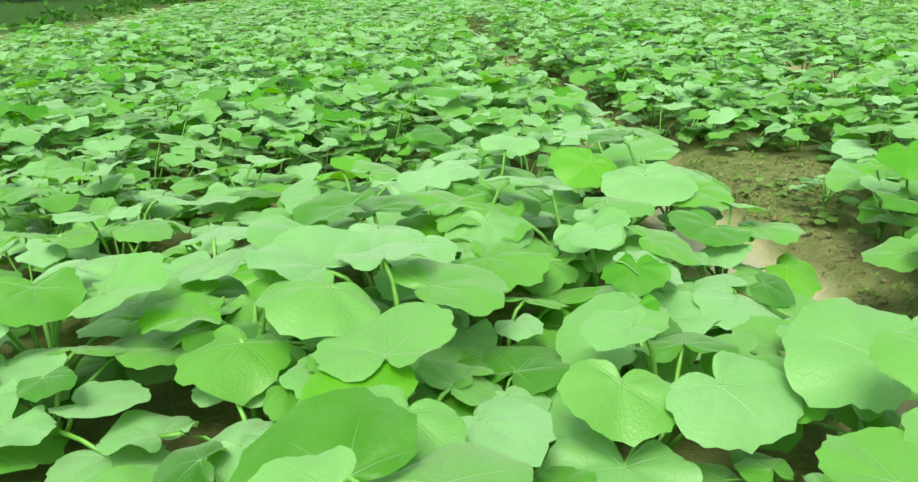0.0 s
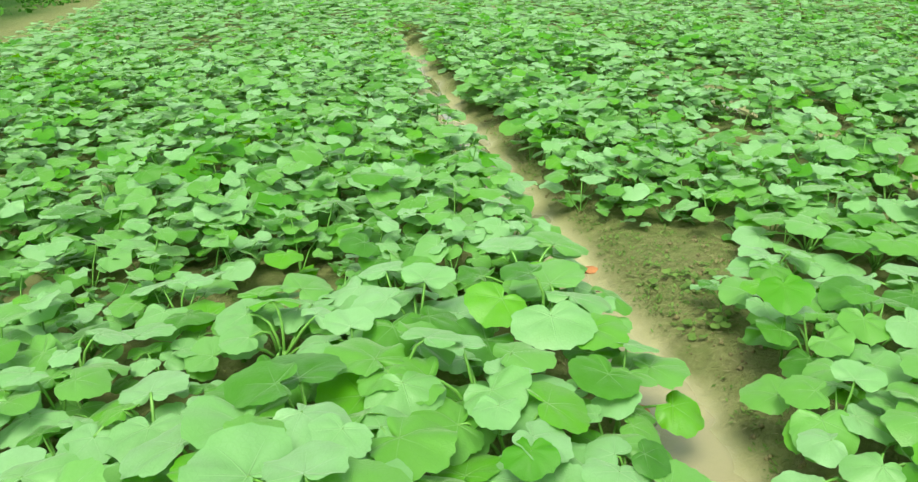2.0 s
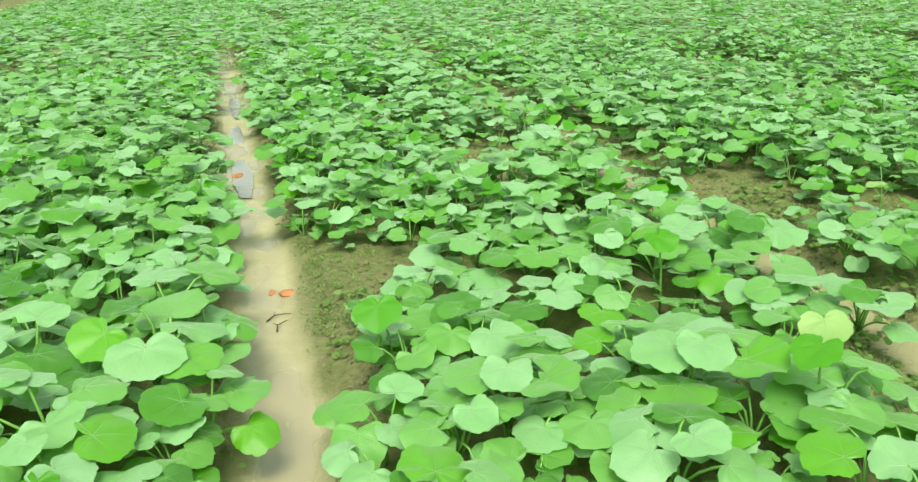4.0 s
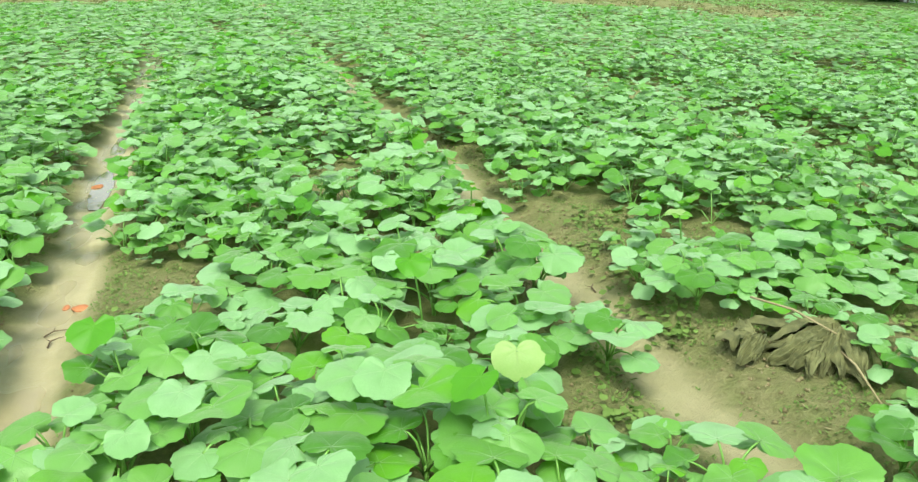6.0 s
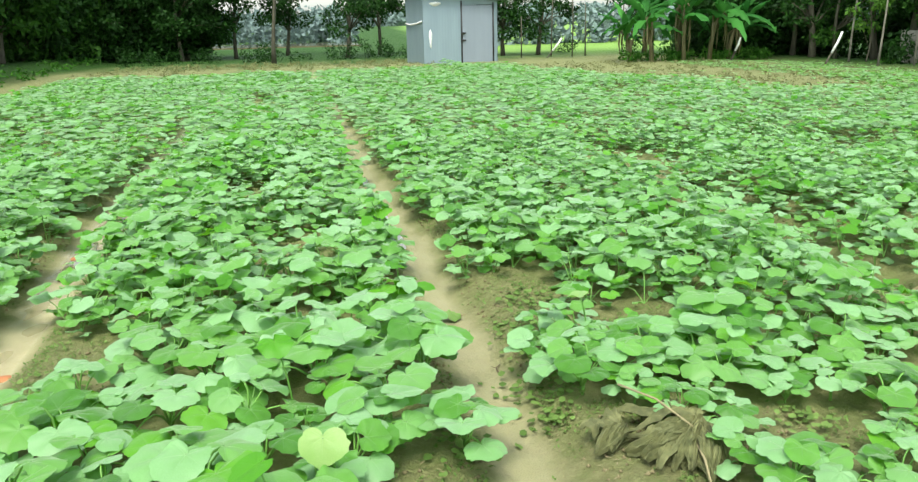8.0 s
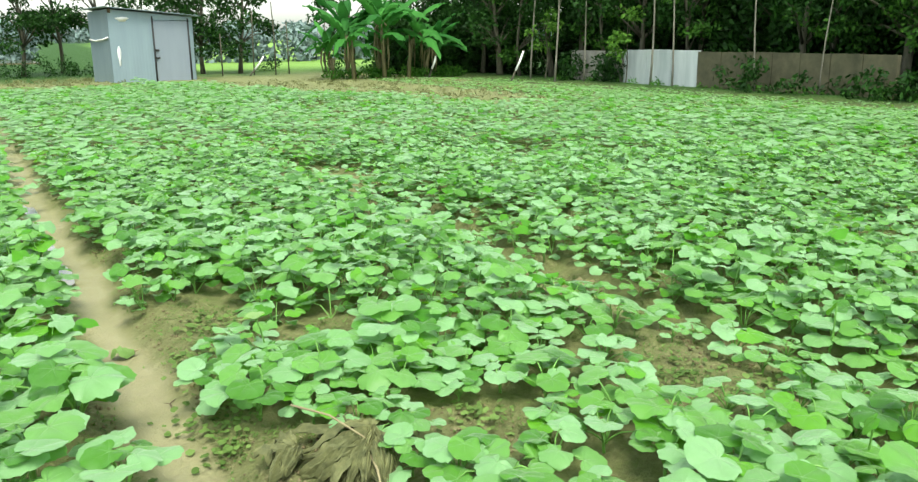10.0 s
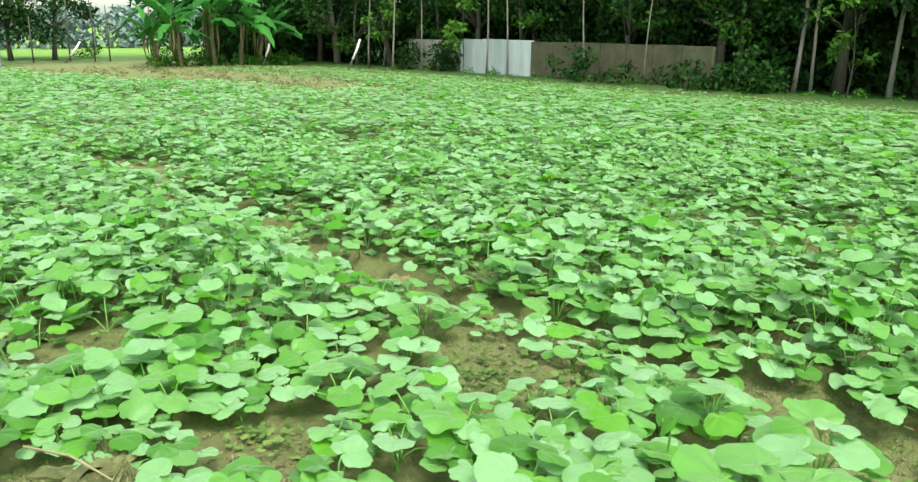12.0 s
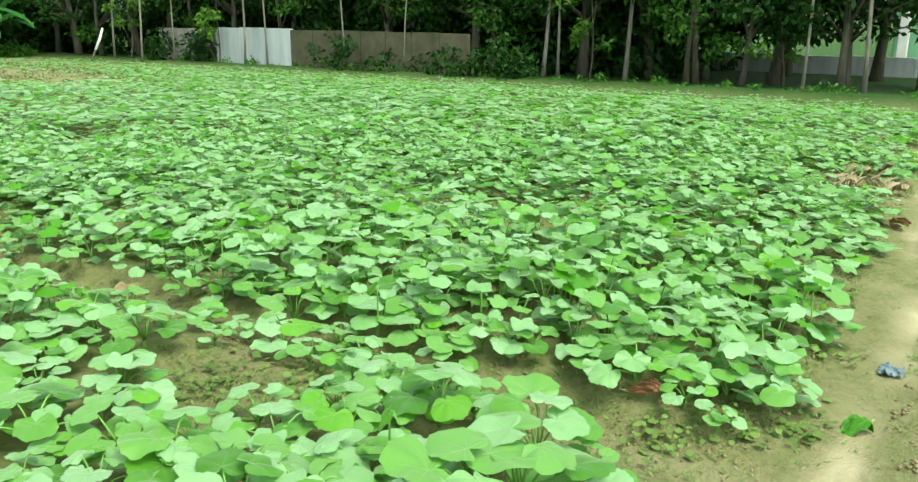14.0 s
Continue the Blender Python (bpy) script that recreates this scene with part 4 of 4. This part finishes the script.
    undergrowth("wall_creepers", [(17.3 + r.uniform(-0.1, 0.1), y + r.uniform(-0.2, 0.2), r.uniform(0.3, 1.0), r.uniform(0.22, 0.4)) for y in (19.4, 18.2, 17.9, 17.6, 13.2, 12.4, 11.6, 10.9, 10.2, 9.8, 9.4, 9.1, 8.9, 8.6, 8.4, 8.1)], CROWN, 0.12, 260, 11, "leafy weeds grown against the wall")
    undergrowth("shrubs", [(x, 33.6 + r.uniform(-0.8, 1.2), r.uniform(0.2, 0.8), r.uniform(0.25, 0.5)) for x in [-4.5 + i * 0.6 for i in range(22)] + [12.9, 13.0, 15.2, 15.9] if r.random() < 0.8], CROWN, 0.08, 330, 6, "low dark shrubs behind the field")
    undergrowth("verge_plants", [(17.45 + r.uniform(-0.2, 0.25), 20 - i * 0.3, 0.08, r.uniform(0.08, 0.2)) for i in range(66)], GRASS, 0.07, 700, 7, "green weeds along the boundary")
    undergrowth("verge_plants", [(13.0 + r.uniform(-1.5, 3.5), 24.6 + r.uniform(-0.6, 0.9), 0.3, r.uniform(0.2, 0.4)) for i in range(30)], GRASS, 0.11, 300, 8, "green weeds round the banana clump")
    undergrowth("dry_weeds", [(7.0 + r.uniform(0, 7.0), 13.0 + r.uniform(0, 12), 0.03, r.uniform(0.05, 0.13)) for i in range(800)], DRY, 0.05, 900, 17, "low dry yellowish weeds on the bare verge")
    undergrowth("dry_weeds", [(-4.6 + r.uniform(0, 11), 25.6 + r.uniform(0, 5.5), 0.03, r.uniform(0.05, 0.13)) for i in range(400)], DRY, 0.05, 900, 18, "low dry yellowish weeds on the bare verge")
    for i, (x, y, h, l) in enumerate(((12.3, 23.9, 3.0, -0.25), (13.2, 23.6, 4.0, -0.1), (14.2, 23.9, 3.5, 0.35), (13.5, 24.6, 4.3, 0.1), (11.9, 24.6, 2.3, -0.2), (15.0, 24.2, 2.9, 0.4), (12.9, 25.2, 3.7, -0.3))):
        banana(x, y, h, 200 + i, l)


build_trees()


def far_woods():
    """A belt of woods and hedges beyond the paddies, with distance haze put into their colour."""
    m, n, l, b = material("haze_tinted_wood", 0.95)
    # blue-grey instead of leaf green: stands in for haze in the air
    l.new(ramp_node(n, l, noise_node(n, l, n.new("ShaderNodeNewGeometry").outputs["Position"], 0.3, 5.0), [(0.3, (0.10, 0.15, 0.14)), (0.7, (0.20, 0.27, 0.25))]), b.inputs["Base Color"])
    r = np.random.default_rng(12)
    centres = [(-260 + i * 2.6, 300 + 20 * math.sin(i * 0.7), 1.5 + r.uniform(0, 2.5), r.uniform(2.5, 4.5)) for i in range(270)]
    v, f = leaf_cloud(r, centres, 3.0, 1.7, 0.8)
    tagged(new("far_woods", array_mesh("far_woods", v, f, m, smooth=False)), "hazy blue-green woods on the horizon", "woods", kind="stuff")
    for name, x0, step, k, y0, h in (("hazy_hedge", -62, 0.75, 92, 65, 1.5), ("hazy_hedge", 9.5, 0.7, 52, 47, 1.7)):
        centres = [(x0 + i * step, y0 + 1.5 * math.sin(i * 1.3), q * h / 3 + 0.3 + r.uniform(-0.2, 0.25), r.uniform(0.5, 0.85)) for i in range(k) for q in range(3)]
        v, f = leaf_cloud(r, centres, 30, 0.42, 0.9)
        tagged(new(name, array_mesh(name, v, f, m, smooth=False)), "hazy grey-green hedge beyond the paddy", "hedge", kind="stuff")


far_woods()


# ---- things lying in the field ----
def single_leaf_plant(x, y, h, w, mat, yaw, tilt, label, name="squash_plant"):
    plant = new(name)
    plant.location = (x, y, soil_height(x, y))
    v, t, u = leaf_shape(34, 3, int(1000 + x * 97 + y * 31))
    leaf = new("leaf", array_mesh("leaf", v, t, mat, u))
    leaf.parent = plant
    leaf.matrix_basis = Matrix.Translation((0, 0, h)) @ leaf_turn(yaw, tilt, 0.1) @ Matrix.Scale(w, 4)
    st = part("stalk", stalk_mesh((0.05, 0.05, -0.01), (0, 0, h), 0.02), STALK, plant)
    return tagged(plant, label, "squash plant", "squash plants in the field")


for x, y, h, w, mat, yaw, tilt, label in (
        (-0.52, 1.87, 0.2, 0.09, BRIGHT, 2.9, 0.45, "fresh bright green squash leaf on its stalk"), (0.30, 2.39, 0.24, 0.12, BRIGHT, 2.9, 0.5, "fresh bright green squash leaf beside the furrow"),
        (-0.56, 1.74, 0.17, 0.08, BRIGHT, 2.6, 0.5, "fresh bright green squash leaf on its stalk"), (1.38, 1.86, 0.25, 0.11, PALE, 2.9, 0.9, "pale yellowing squash leaf hanging from its stalk"),
        (1.25, 2.5, 0.27, 0.1, BRIGHT, 3.4, 0.4, "fresh bright green squash leaf on its stalk"), (1.22, 1.68, 0.28, 0.11, BRIGHT, 2.0, 0.3, "fresh bright green squash leaf on its stalk"),
        (4.47, 1.76, 0.25, 0.075, BRIGHT, 0.4, 1.1, "upright bright green squash leaf"), (3.63, 1.06, 0.22, 0.07, BRIGHT, 0.8, 0.9, "upright bright green squash leaf"),
        (2.45, 2.85, 0.2, 0.1, PALE, 0.8, 0.2, "pale yellowing squash leaf on its stalk")):
    single_leaf_plant(x, y, h + 0.05, w * 1.12, mat, yaw, tilt, label)


def withered_leaf(length, width, mat, seed, parent, m, name="leaf"):
    """A long dried leaf, finely pleated and curled."""
    bm = bmesh.new()
    rows = []
    for i in range(13):
        t = i / 12
        w = width * math.sin(math.pi * (0.06 + 0.88 * t)) ** 0.8
        c = Vector((0.012 * math.sin(t * 3 + seed), length * (t - 0.5), 0.03 * math.sin(math.pi * t) + 0.012 * math.sin(7 * t + seed)))
        rows.append([bm.verts.new(c + Vector((w * (k / 6 - 1), 0, (0.13 if k % 2 else -0.1) * w - 0.35 * abs(k / 6 - 1) ** 2 * w + 0.02 * noise.noise((k * 0.5 + seed, t * 5, 0))))) for k in range(13)])
    for a, b in zip(rows, rows[1:]):
        for j in range(12):
            bm.faces.new((a[j], a[j + 1], b[j + 1], b[j]))
    ob = part(name, bm, mat, parent, smooth=False)
    ob.matrix_basis = m
    sol = ob.modifiers.new("thick", "SOLIDIFY")
    sol.thickness = 0.002
    return ob


def build_heap():
    heap = new("dead_leaf_heap")
    heap.location = (2.46, 1.99, soil_height(2.46, 1.99) + 0.005)
    r = random.Random(17)
    # blades fanned out from two knots, tips down
    for kx, ky, kz, a0, a1, count in ((0.10, 0.06, 0.11, 150, 275, 20), (0.06, 0.10, 0.10, -30, 140, 14), (-0.12, 0.16, 0.07, 100, 260, 7)):
        for i in range(count):
            a = a0 + (a1 - a0) * (i + r.random()) / count
            L = r.uniform(0.15, 0.27) * (0.7 if count < 10 else 1.0)
            d = 0.46 * L
            z = kz * r.uniform(0.35, 1.0)
            withered_leaf(L, r.uniform(0.022, 0.042), DEAD, i + int(a0), heap, pose(kx + d * math.cos(radians(a)), ky + d * math.sin(radians(a)), z * 0.55, -math.degrees(math.atan2(z * 0.8, L)), r.uniform(-25, 25), a - 90))
    for a, b in (((-0.10, 0.24, 0.15), (0.04, -0.02, 0.11)), ((0.06, 0.02, 0.06), (-0.03, -0.30, 0.03))):
        bm = bmesh.new()
        mid = tuple((p + q) / 2 + 0.012 for p, q in zip(a, b))
        tube(bm, [a, mid, b], [0.0042, 0.004, 0.003], 6)
        part("twig", bm, DRYSTALK, heap, "dry bare stalk")
    return tagged(heap, "heap of withered grey-brown leaves on the soil", "leaf heap")


build_heap()


def dropped_leaf(x, y, L, w, mat, rz, label, lift=0.0):
    leaf = new("withered_leaf")
    leaf.location = (x, y, soil_height(x, y) + 0.015)
    withered_leaf(L, w, mat, int(x * 50), leaf, pose(0, 0, w * math.sin(radians(lift)), 0, lift, rz), "blade")
    bm = bmesh.new()
    a = Vector((math.sin(radians(rz)) * L * 0.5, -math.cos(radians(rz)) * L * 0.5, 0.012))
    tube(bm, [a, a * 1.25, a * 1.5], [0.005, 0.004, 0.003], 6)
    part("stalk", bm, DRYSTALK, leaf)
    return tagged(leaf, label, "dead leaf")


dropped_leaf(4.6, 0.72, 0.12, 0.028, RUST, 200, "curled rust-brown dead leaf on the soil", 55)
dropped_leaf(2.56, 1.68, 0.15, 0.03, PALE, 20, "yellowed dead leaf hanging by the heap")
dropped_leaf(2.06, 3.62, 0.1, 0.04, PALE, 80, "small pale dead leaf beside the furrow")
dropped_leaf(4.45, 3.3, 0.14, 0.04, DRYSTALK, 70, "dry straw-coloured leaf on bare soil")
dropped_leaf(4.88, 0.1, 0.11, 0.035, BRIGHT, 60, "dark green wilted leaf lying on the mud")
dropped_leaf(7.95, 0.27, 0.16, 0.05, RUST, 130, "rust-brown dead leaf beside the wet channel", 30)


def crumb(x, y, s, seed):
    bm = bmesh.new()
    res = bmesh.ops.create_icosphere(bm, subdivisions=2, radius=s)
    for v in res["verts"]:
        k = 1 + 0.5 * noise.noise((v.co.x / s + seed, v.co.y / s, v.co.z / s))
        v.co = Vector((v.co.x * k * 1.5, v.co.y * k, v.co.z * k * 0.55))
    ob = finish("brick_fragment", bm, BRICK, smooth=False)
    ob.location = (x, y, soil_height(x, y) + s * 0.2)
    ob.rotation_euler = (0, 0, seed)
    return tagged(ob, "broken orange-red brick fragment in the furrow", "brick fragment", "brick fragments")


for i, (x, y, sz) in enumerate(((0.1, 3.38, 0.026), (0.04, 3.42, 0.014), (-0.09, 2.38, 0.024), (-0.03, 5.26, 0.03))):
    crumb(x, y, sz, i * 1.3)


def scrap(x, y):
    """A crumpled bit of dark plastic film."""
    bm = bmesh.new()
    rows = [[bm.verts.new((0.012 * i + 0.008 * noise.noise((i * 0.9, j * 0.9, 1)), 0.012 * j + 0.008 * noise.noise((i * 0.9, j * 0.9, 2)), 0.012 + 0.035 * abs(noise.noise((i * 0.7, j * 0.7, 3))))) for j in range(8)] for i in range(9)]
    for a, b in zip(rows, rows[1:]):
        for j in range(7):
            bm.faces.new((a[j], a[j + 1], b[j + 1], b[j]))
    ob = finish("plastic_scrap", bm, FILM, smooth=False)
    ob.location = (x, y, soil_height(x, y) - 0.008)
    ob.modifiers.new("thick", "SOLIDIFY").thickness = 0.0015
    return tagged(ob, "crumpled dark blue-grey plastic scrap on the mud", "plastic scrap")


FILM = plain_material("plastic_film", (0.03, 0.06, 0.075), (0.16, 0.22, 0.24), 40.0, 0.3, 0.2, 0.002)
scrap(5.42, 0.02)


def twig(x, y, L, rz):
    bm = bmesh.new()
    tube(bm, [(0, 0, 0.004), (L * 0.4, 0.008, 0.012), (L * 0.75, -0.006, 0.01), (L, -0.014, 0.005)], [0.0035, 0.003, 0.0022, 0.0012], 6)
    tube(bm, [(L * 0.4, 0.008, 0.012), (L * 0.55, 0.03, 0.014)], [0.002, 0.001], 5)
    ob = finish("twig", bm, TWIG)
    ob.location, ob.rotation_euler = (x, y, soil_height(x, y)), (0, 0, radians(rz))
    return tagged(ob, "dark forked twig lying on wet mud", "twig", "twigs in the furrow")


for x, y, L, rz in ((0.0, 3.14, 0.10, 30), (0.03, 3.03, 0.09, 70), (2.12, 2.9, 0.09, 80)):
    twig(x, y, L, rz)


def litter():
    """Clods, crumbs of straw and seedling weeds on the open soil."""
    r = np.random.default_rng(21)
    spots = {"clods": [], "weeds": [], "straw": []}
    for x, y in r.uniform((-1.8, -0.3), (9.5, 6.0), (90000, 2)):
        d, depth, half = furrow_at(x, y)
        open_soil = bare(x, y) or y < 0.6 or (depth > 0.06 and half * 0.8 < d < half + 0.12) or (depth < 0.06 and d < half)
        if not open_soil or math.hypot(x - 1, y) > 9:
            continue
        silt = (depth > 0.06 and d < half) or abs(y - 0.16) < 0.14
        k = noise.noise((x * 2.2, y * 2.2, 3.0))
        if silt:
            if r.random() < 0.1:
                spots["straw" if r.random() < 0.5 else "weeds"].append((x, y))
        elif k > -0.16 and r.random() < 0.5 + k:
            spots["weeds"].append((x, y))
        elif r.random() < 0.6:
            spots["clods" if r.random() < 0.75 else "straw"].append((x, y))
    v, f = [], []
    ico = np.array([(0, 0, 1), (1, 0, 0), (0, 1, 0), (-1, 0, 0), (0, -1, 0), (0, 0, -0.6)], dtype=float)
    tri = np.array([(0, 1, 2), (0, 2, 3), (0, 3, 4), (0, 4, 1), (5, 2, 1), (5, 3, 2), (5, 4, 3), (5, 1, 4)])
    for i, (x, y) in enumerate(spots["clods"]):
        s = r.uniform(0.003, 0.011)
        v.append(ico * s * r.uniform(0.6, 1.4, (6, 3)) + (x, y, soil_height(x, y) + s * 0.25))
        f.append(tri + i * 6)
    tagged(new("soil_clods", array_mesh("soil_clods", np.concatenate(v), np.concatenate(f), CLOD, smooth=False)), "small brown clods of dry soil", "clods", kind="stuff")
    for name, key, mat, size, lift, label in (("seedling_weeds", "weeds", WEED, 0.013, 0.7, "tiny green weeds sprouting from the soil"), ("straw_bits", "straw", DRYSTALK, 0.026, 0.05, "scattered bits of straw")):
        p = np.array(spots[key])
        k = 4 if key == "weeds" else 1
        p = np.repeat(p, k, 0) + r.normal(0, 0.016, (len(p) * k, 2))
        z = np.array([soil_height(x, y) for x, y in p]) + 0.004
        n = len(p)
        a, s = r.uniform(0, 6.28, n), size * r.uniform(0.5, 1.4, n)
        up = r.uniform(0.3 * lift, 1.2 * lift + 0.02, n) * s
        c, w = np.stack([np.cos(a) * s, np.sin(a) * s, up], 1), np.stack([-np.sin(a) * s, np.cos(a) * s, 0 * s], 1) * (0.28 if key == "weeds" else 0.09)
        o = np.stack([p[:, 0], p[:, 1], z], 1)
        vv = np.stack([o, o + c * 0.5 + w, o + c, o + c * 0.5 - w], 1).reshape(-1, 3)
        b = np.arange(n)[:, None] * 4
        tagged(new(name, array_mesh(name, vv, np.concatenate([b + [[0, 1, 2]], b + [[0, 2, 3]]]), mat, smooth=False)), label, "weeds" if key == "weeds" else "straw", kind="stuff")


def creeping_weeds():
    """Low mats of small rounded leaves on the open soil."""
    r = np.random.default_rng(44)
    rows = []
    for x, y, rad in ((2.2, 2.62, 0.16), (2.32, 2.9, 0.16), (2.18, 2.42, 0.1), (1.82, 2.25, 0.13), (1.75, 1.9, 0.12), (2.3, 3.3, 0.14), (2.45, 3.6, 0.15), (3.9, 2.0, 0.16), (4.0, 1.75, 0.12), (4.3, 3.25, 0.16),
                      (4.45, 0.62, 0.12), (4.62, 0.42, 0.1), (5.0, 0.34, 0.12), (5.5, 0.33, 0.12), (4.75, 0.25, 0.1), (0.36, 3.0, 0.13), (0.3, 2.7, 0.09), (-0.22, 2.1, 0.08), (2.75, 1.75, 0.12), (3.0, 2.1, 0.12), (6.3, 0.42, 0.14), (7.2, 0.45, 0.14)):
        k = int(420 * rad)
        p = r.normal(0, rad * 0.55, (k, 2)) + (x, y)
        for (a, b) in p:
            rows.append((a, b, soil_height(a, b) + r.uniform(0.006, 0.04), r.uniform(0.014, 0.034), r.uniform(0, 6.28), r.uniform(-0.2, 0.5), r.uniform(-0.3, 0.3)))
    scatter_leaves("creeping_weeds", np.array(rows), [leaf_shape(12, 1, 600 + i) for i in range(6)], WEED, "low mats of dull green weeds on bare soil", "weeds")


CLOD = plain_material("clod", (0.10, 0.08, 0.035), (0.24, 0.20, 0.10), 30.0, 0.9, 0.5, 0.004)
litter()
creeping_weeds()


def dry_pile():
    """A low pile of pulled, dried vines by the channel."""
    r = np.random.default_rng(33)
    pile = new("dry_vine_pile")
    pile.location = (8.95, 0.66, 0.02)
    bm = bmesh.new()
    for i in range(60):
        a, rad = r.uniform(0, 6.28), r.uniform(0.05, 0.42)
        p = Vector((rad * math.cos(a) * 1.2, rad * math.sin(a) * 0.6, 0.02))
        q = p + Vector((r.normal(0, 0.14), r.normal(0, 0.12), r.uniform(0.0, 0.16)))
        tube(bm, [p, (p + q) / 2 + Vector((0, 0, 0.03)), q], [0.006, 0.005, 0.003], 4)
    part("vines", bm, DRYSTALK, pile)
    for i in range(16):
        withered_leaf(r.uniform(0.12, 0.2), r.uniform(0.03, 0.05), (DEAD, DRYSTALK, DRYSTALK)[i % 3], 60 + i, pile, pose(r.normal(0, 0.28), r.normal(0, 0.14), r.uniform(0.02, 0.16), r.uniform(-30, 30), r.uniform(-30, 30), r.uniform(0, 360)))
    return tagged(pile, "pile of dry straw-brown pulled vines", "vine pile")


dry_pile()


# ---- beyond the boundary ----
def leaning_pole(x, y, h, rx, ry):
    bm = bmesh.new()
    tube(bm, [(0, 0, 0.35), (0.01, 0, 0.35 + h * 0.5), (-0.01, 0.01, 0.35 + h)], [0.03, 0.036, 0.028], 8)
    pole = new("pole")
    part("shaft", bm, WHITE, pole)
    bm = bmesh.new()
    tube(bm, [(0, 0, -0.1), (0, 0, 0.36)], [0.028, 0.028], 8)
    part("foot", bm, BARK, pole, "dark unpainted foot")
    pole.matrix_basis = pose(x, y, 0, rx, ry, 0)
    return tagged(pole, "leaning whitewashed wooden pole at the field's edge", "pole", "leaning poles")


leaning_pole(15.85, 20.5, 0.62, 6, 24)
leaning_pole(14.65, 23.4, 0.42, 4, 20)
leaning_pole(10.55, 29.0, 0.55, 4, 38)


def house():
    """A low pale green house beyond the trees, with a grey yard wall."""
    h = new("house")
    h.matrix_basis = pose(27.5, 0.0, 0, 0, 0, 0)
    bm = bmesh.new()
    box(bm, (0, -9.0, 0), (5, 2.4, 3.0), 0.03)
    part("wall", bm, GREENWALL, h, "pale green painted wall", smooth=False)
    bm = bmesh.new()
    box(bm, (-0.6, -9.4, 3.0), (5.4, 2.8, 3.25), 0.03)
    part("roof", bm, CONCRETE, h, smooth=False)
    for y in (-6.6, -4.2, -1.8, 0.6, 2.0):
        bm = bmesh.new()
        box(bm, (-0.55, y, 0), (-0.3, y + 0.25, 3.0), 0.02)
        part("pillar", bm, WHITE, h, smooth=False)
    tagged(h, "pale green single-storey house behind the trees", "house")
    yard = new("yard_wall")
    for k in range(9):
        bm = bmesh.new()
        box(bm, (23.4, -6 + k * 1.5, -0.05), (23.55, -6 + k * 1.5 + 1.494, 0.42 + 0.02 * (k % 2)), 0.01)
        part("panel", bm, TIN_PALE, yard, smooth=False)
    tagged(yard, "low pale grey yard wall", "yard wall", kind="structure")


GREENWALL = plain_material("green_paint", (0.20, 0.48, 0.27), (0.30, 0.60, 0.36), 2.0, 0.7, 0.1, 0.003)
house()


def fence_posts():
    for i, (x, h) in enumerate(((9.9, 1.5), (11.1, 2.3), (11.8, 2.6), (12.4, 1.9), (13.9, 2.2))):
        bm = bmesh.new()
        tube(bm, [(0, 0, -0.1), (0.03 * math.sin(i), 0.01, h * 0.5), (0.05 * math.sin(i * 2), 0, h)], [0.026, 0.024, 0.018], 7)
        ob = finish("fence_post", bm, BARK)
        ob.location = (x, 30.0 + 0.2 * math.sin(i * 2.2), 0)
        tagged(ob, "rough wooden fence post before the paddy", "fence post", "fence posts")


fence_posts()

# pale water beyond the far verge
bm = bmesh.new()
box(bm, (-60, 53, -0.02), (6, 60, 0.08), 0.01)
tagged(finish("far_pond", bm, WATER, smooth=False), "pale still water beyond the paddies", "pond", kind="structure")
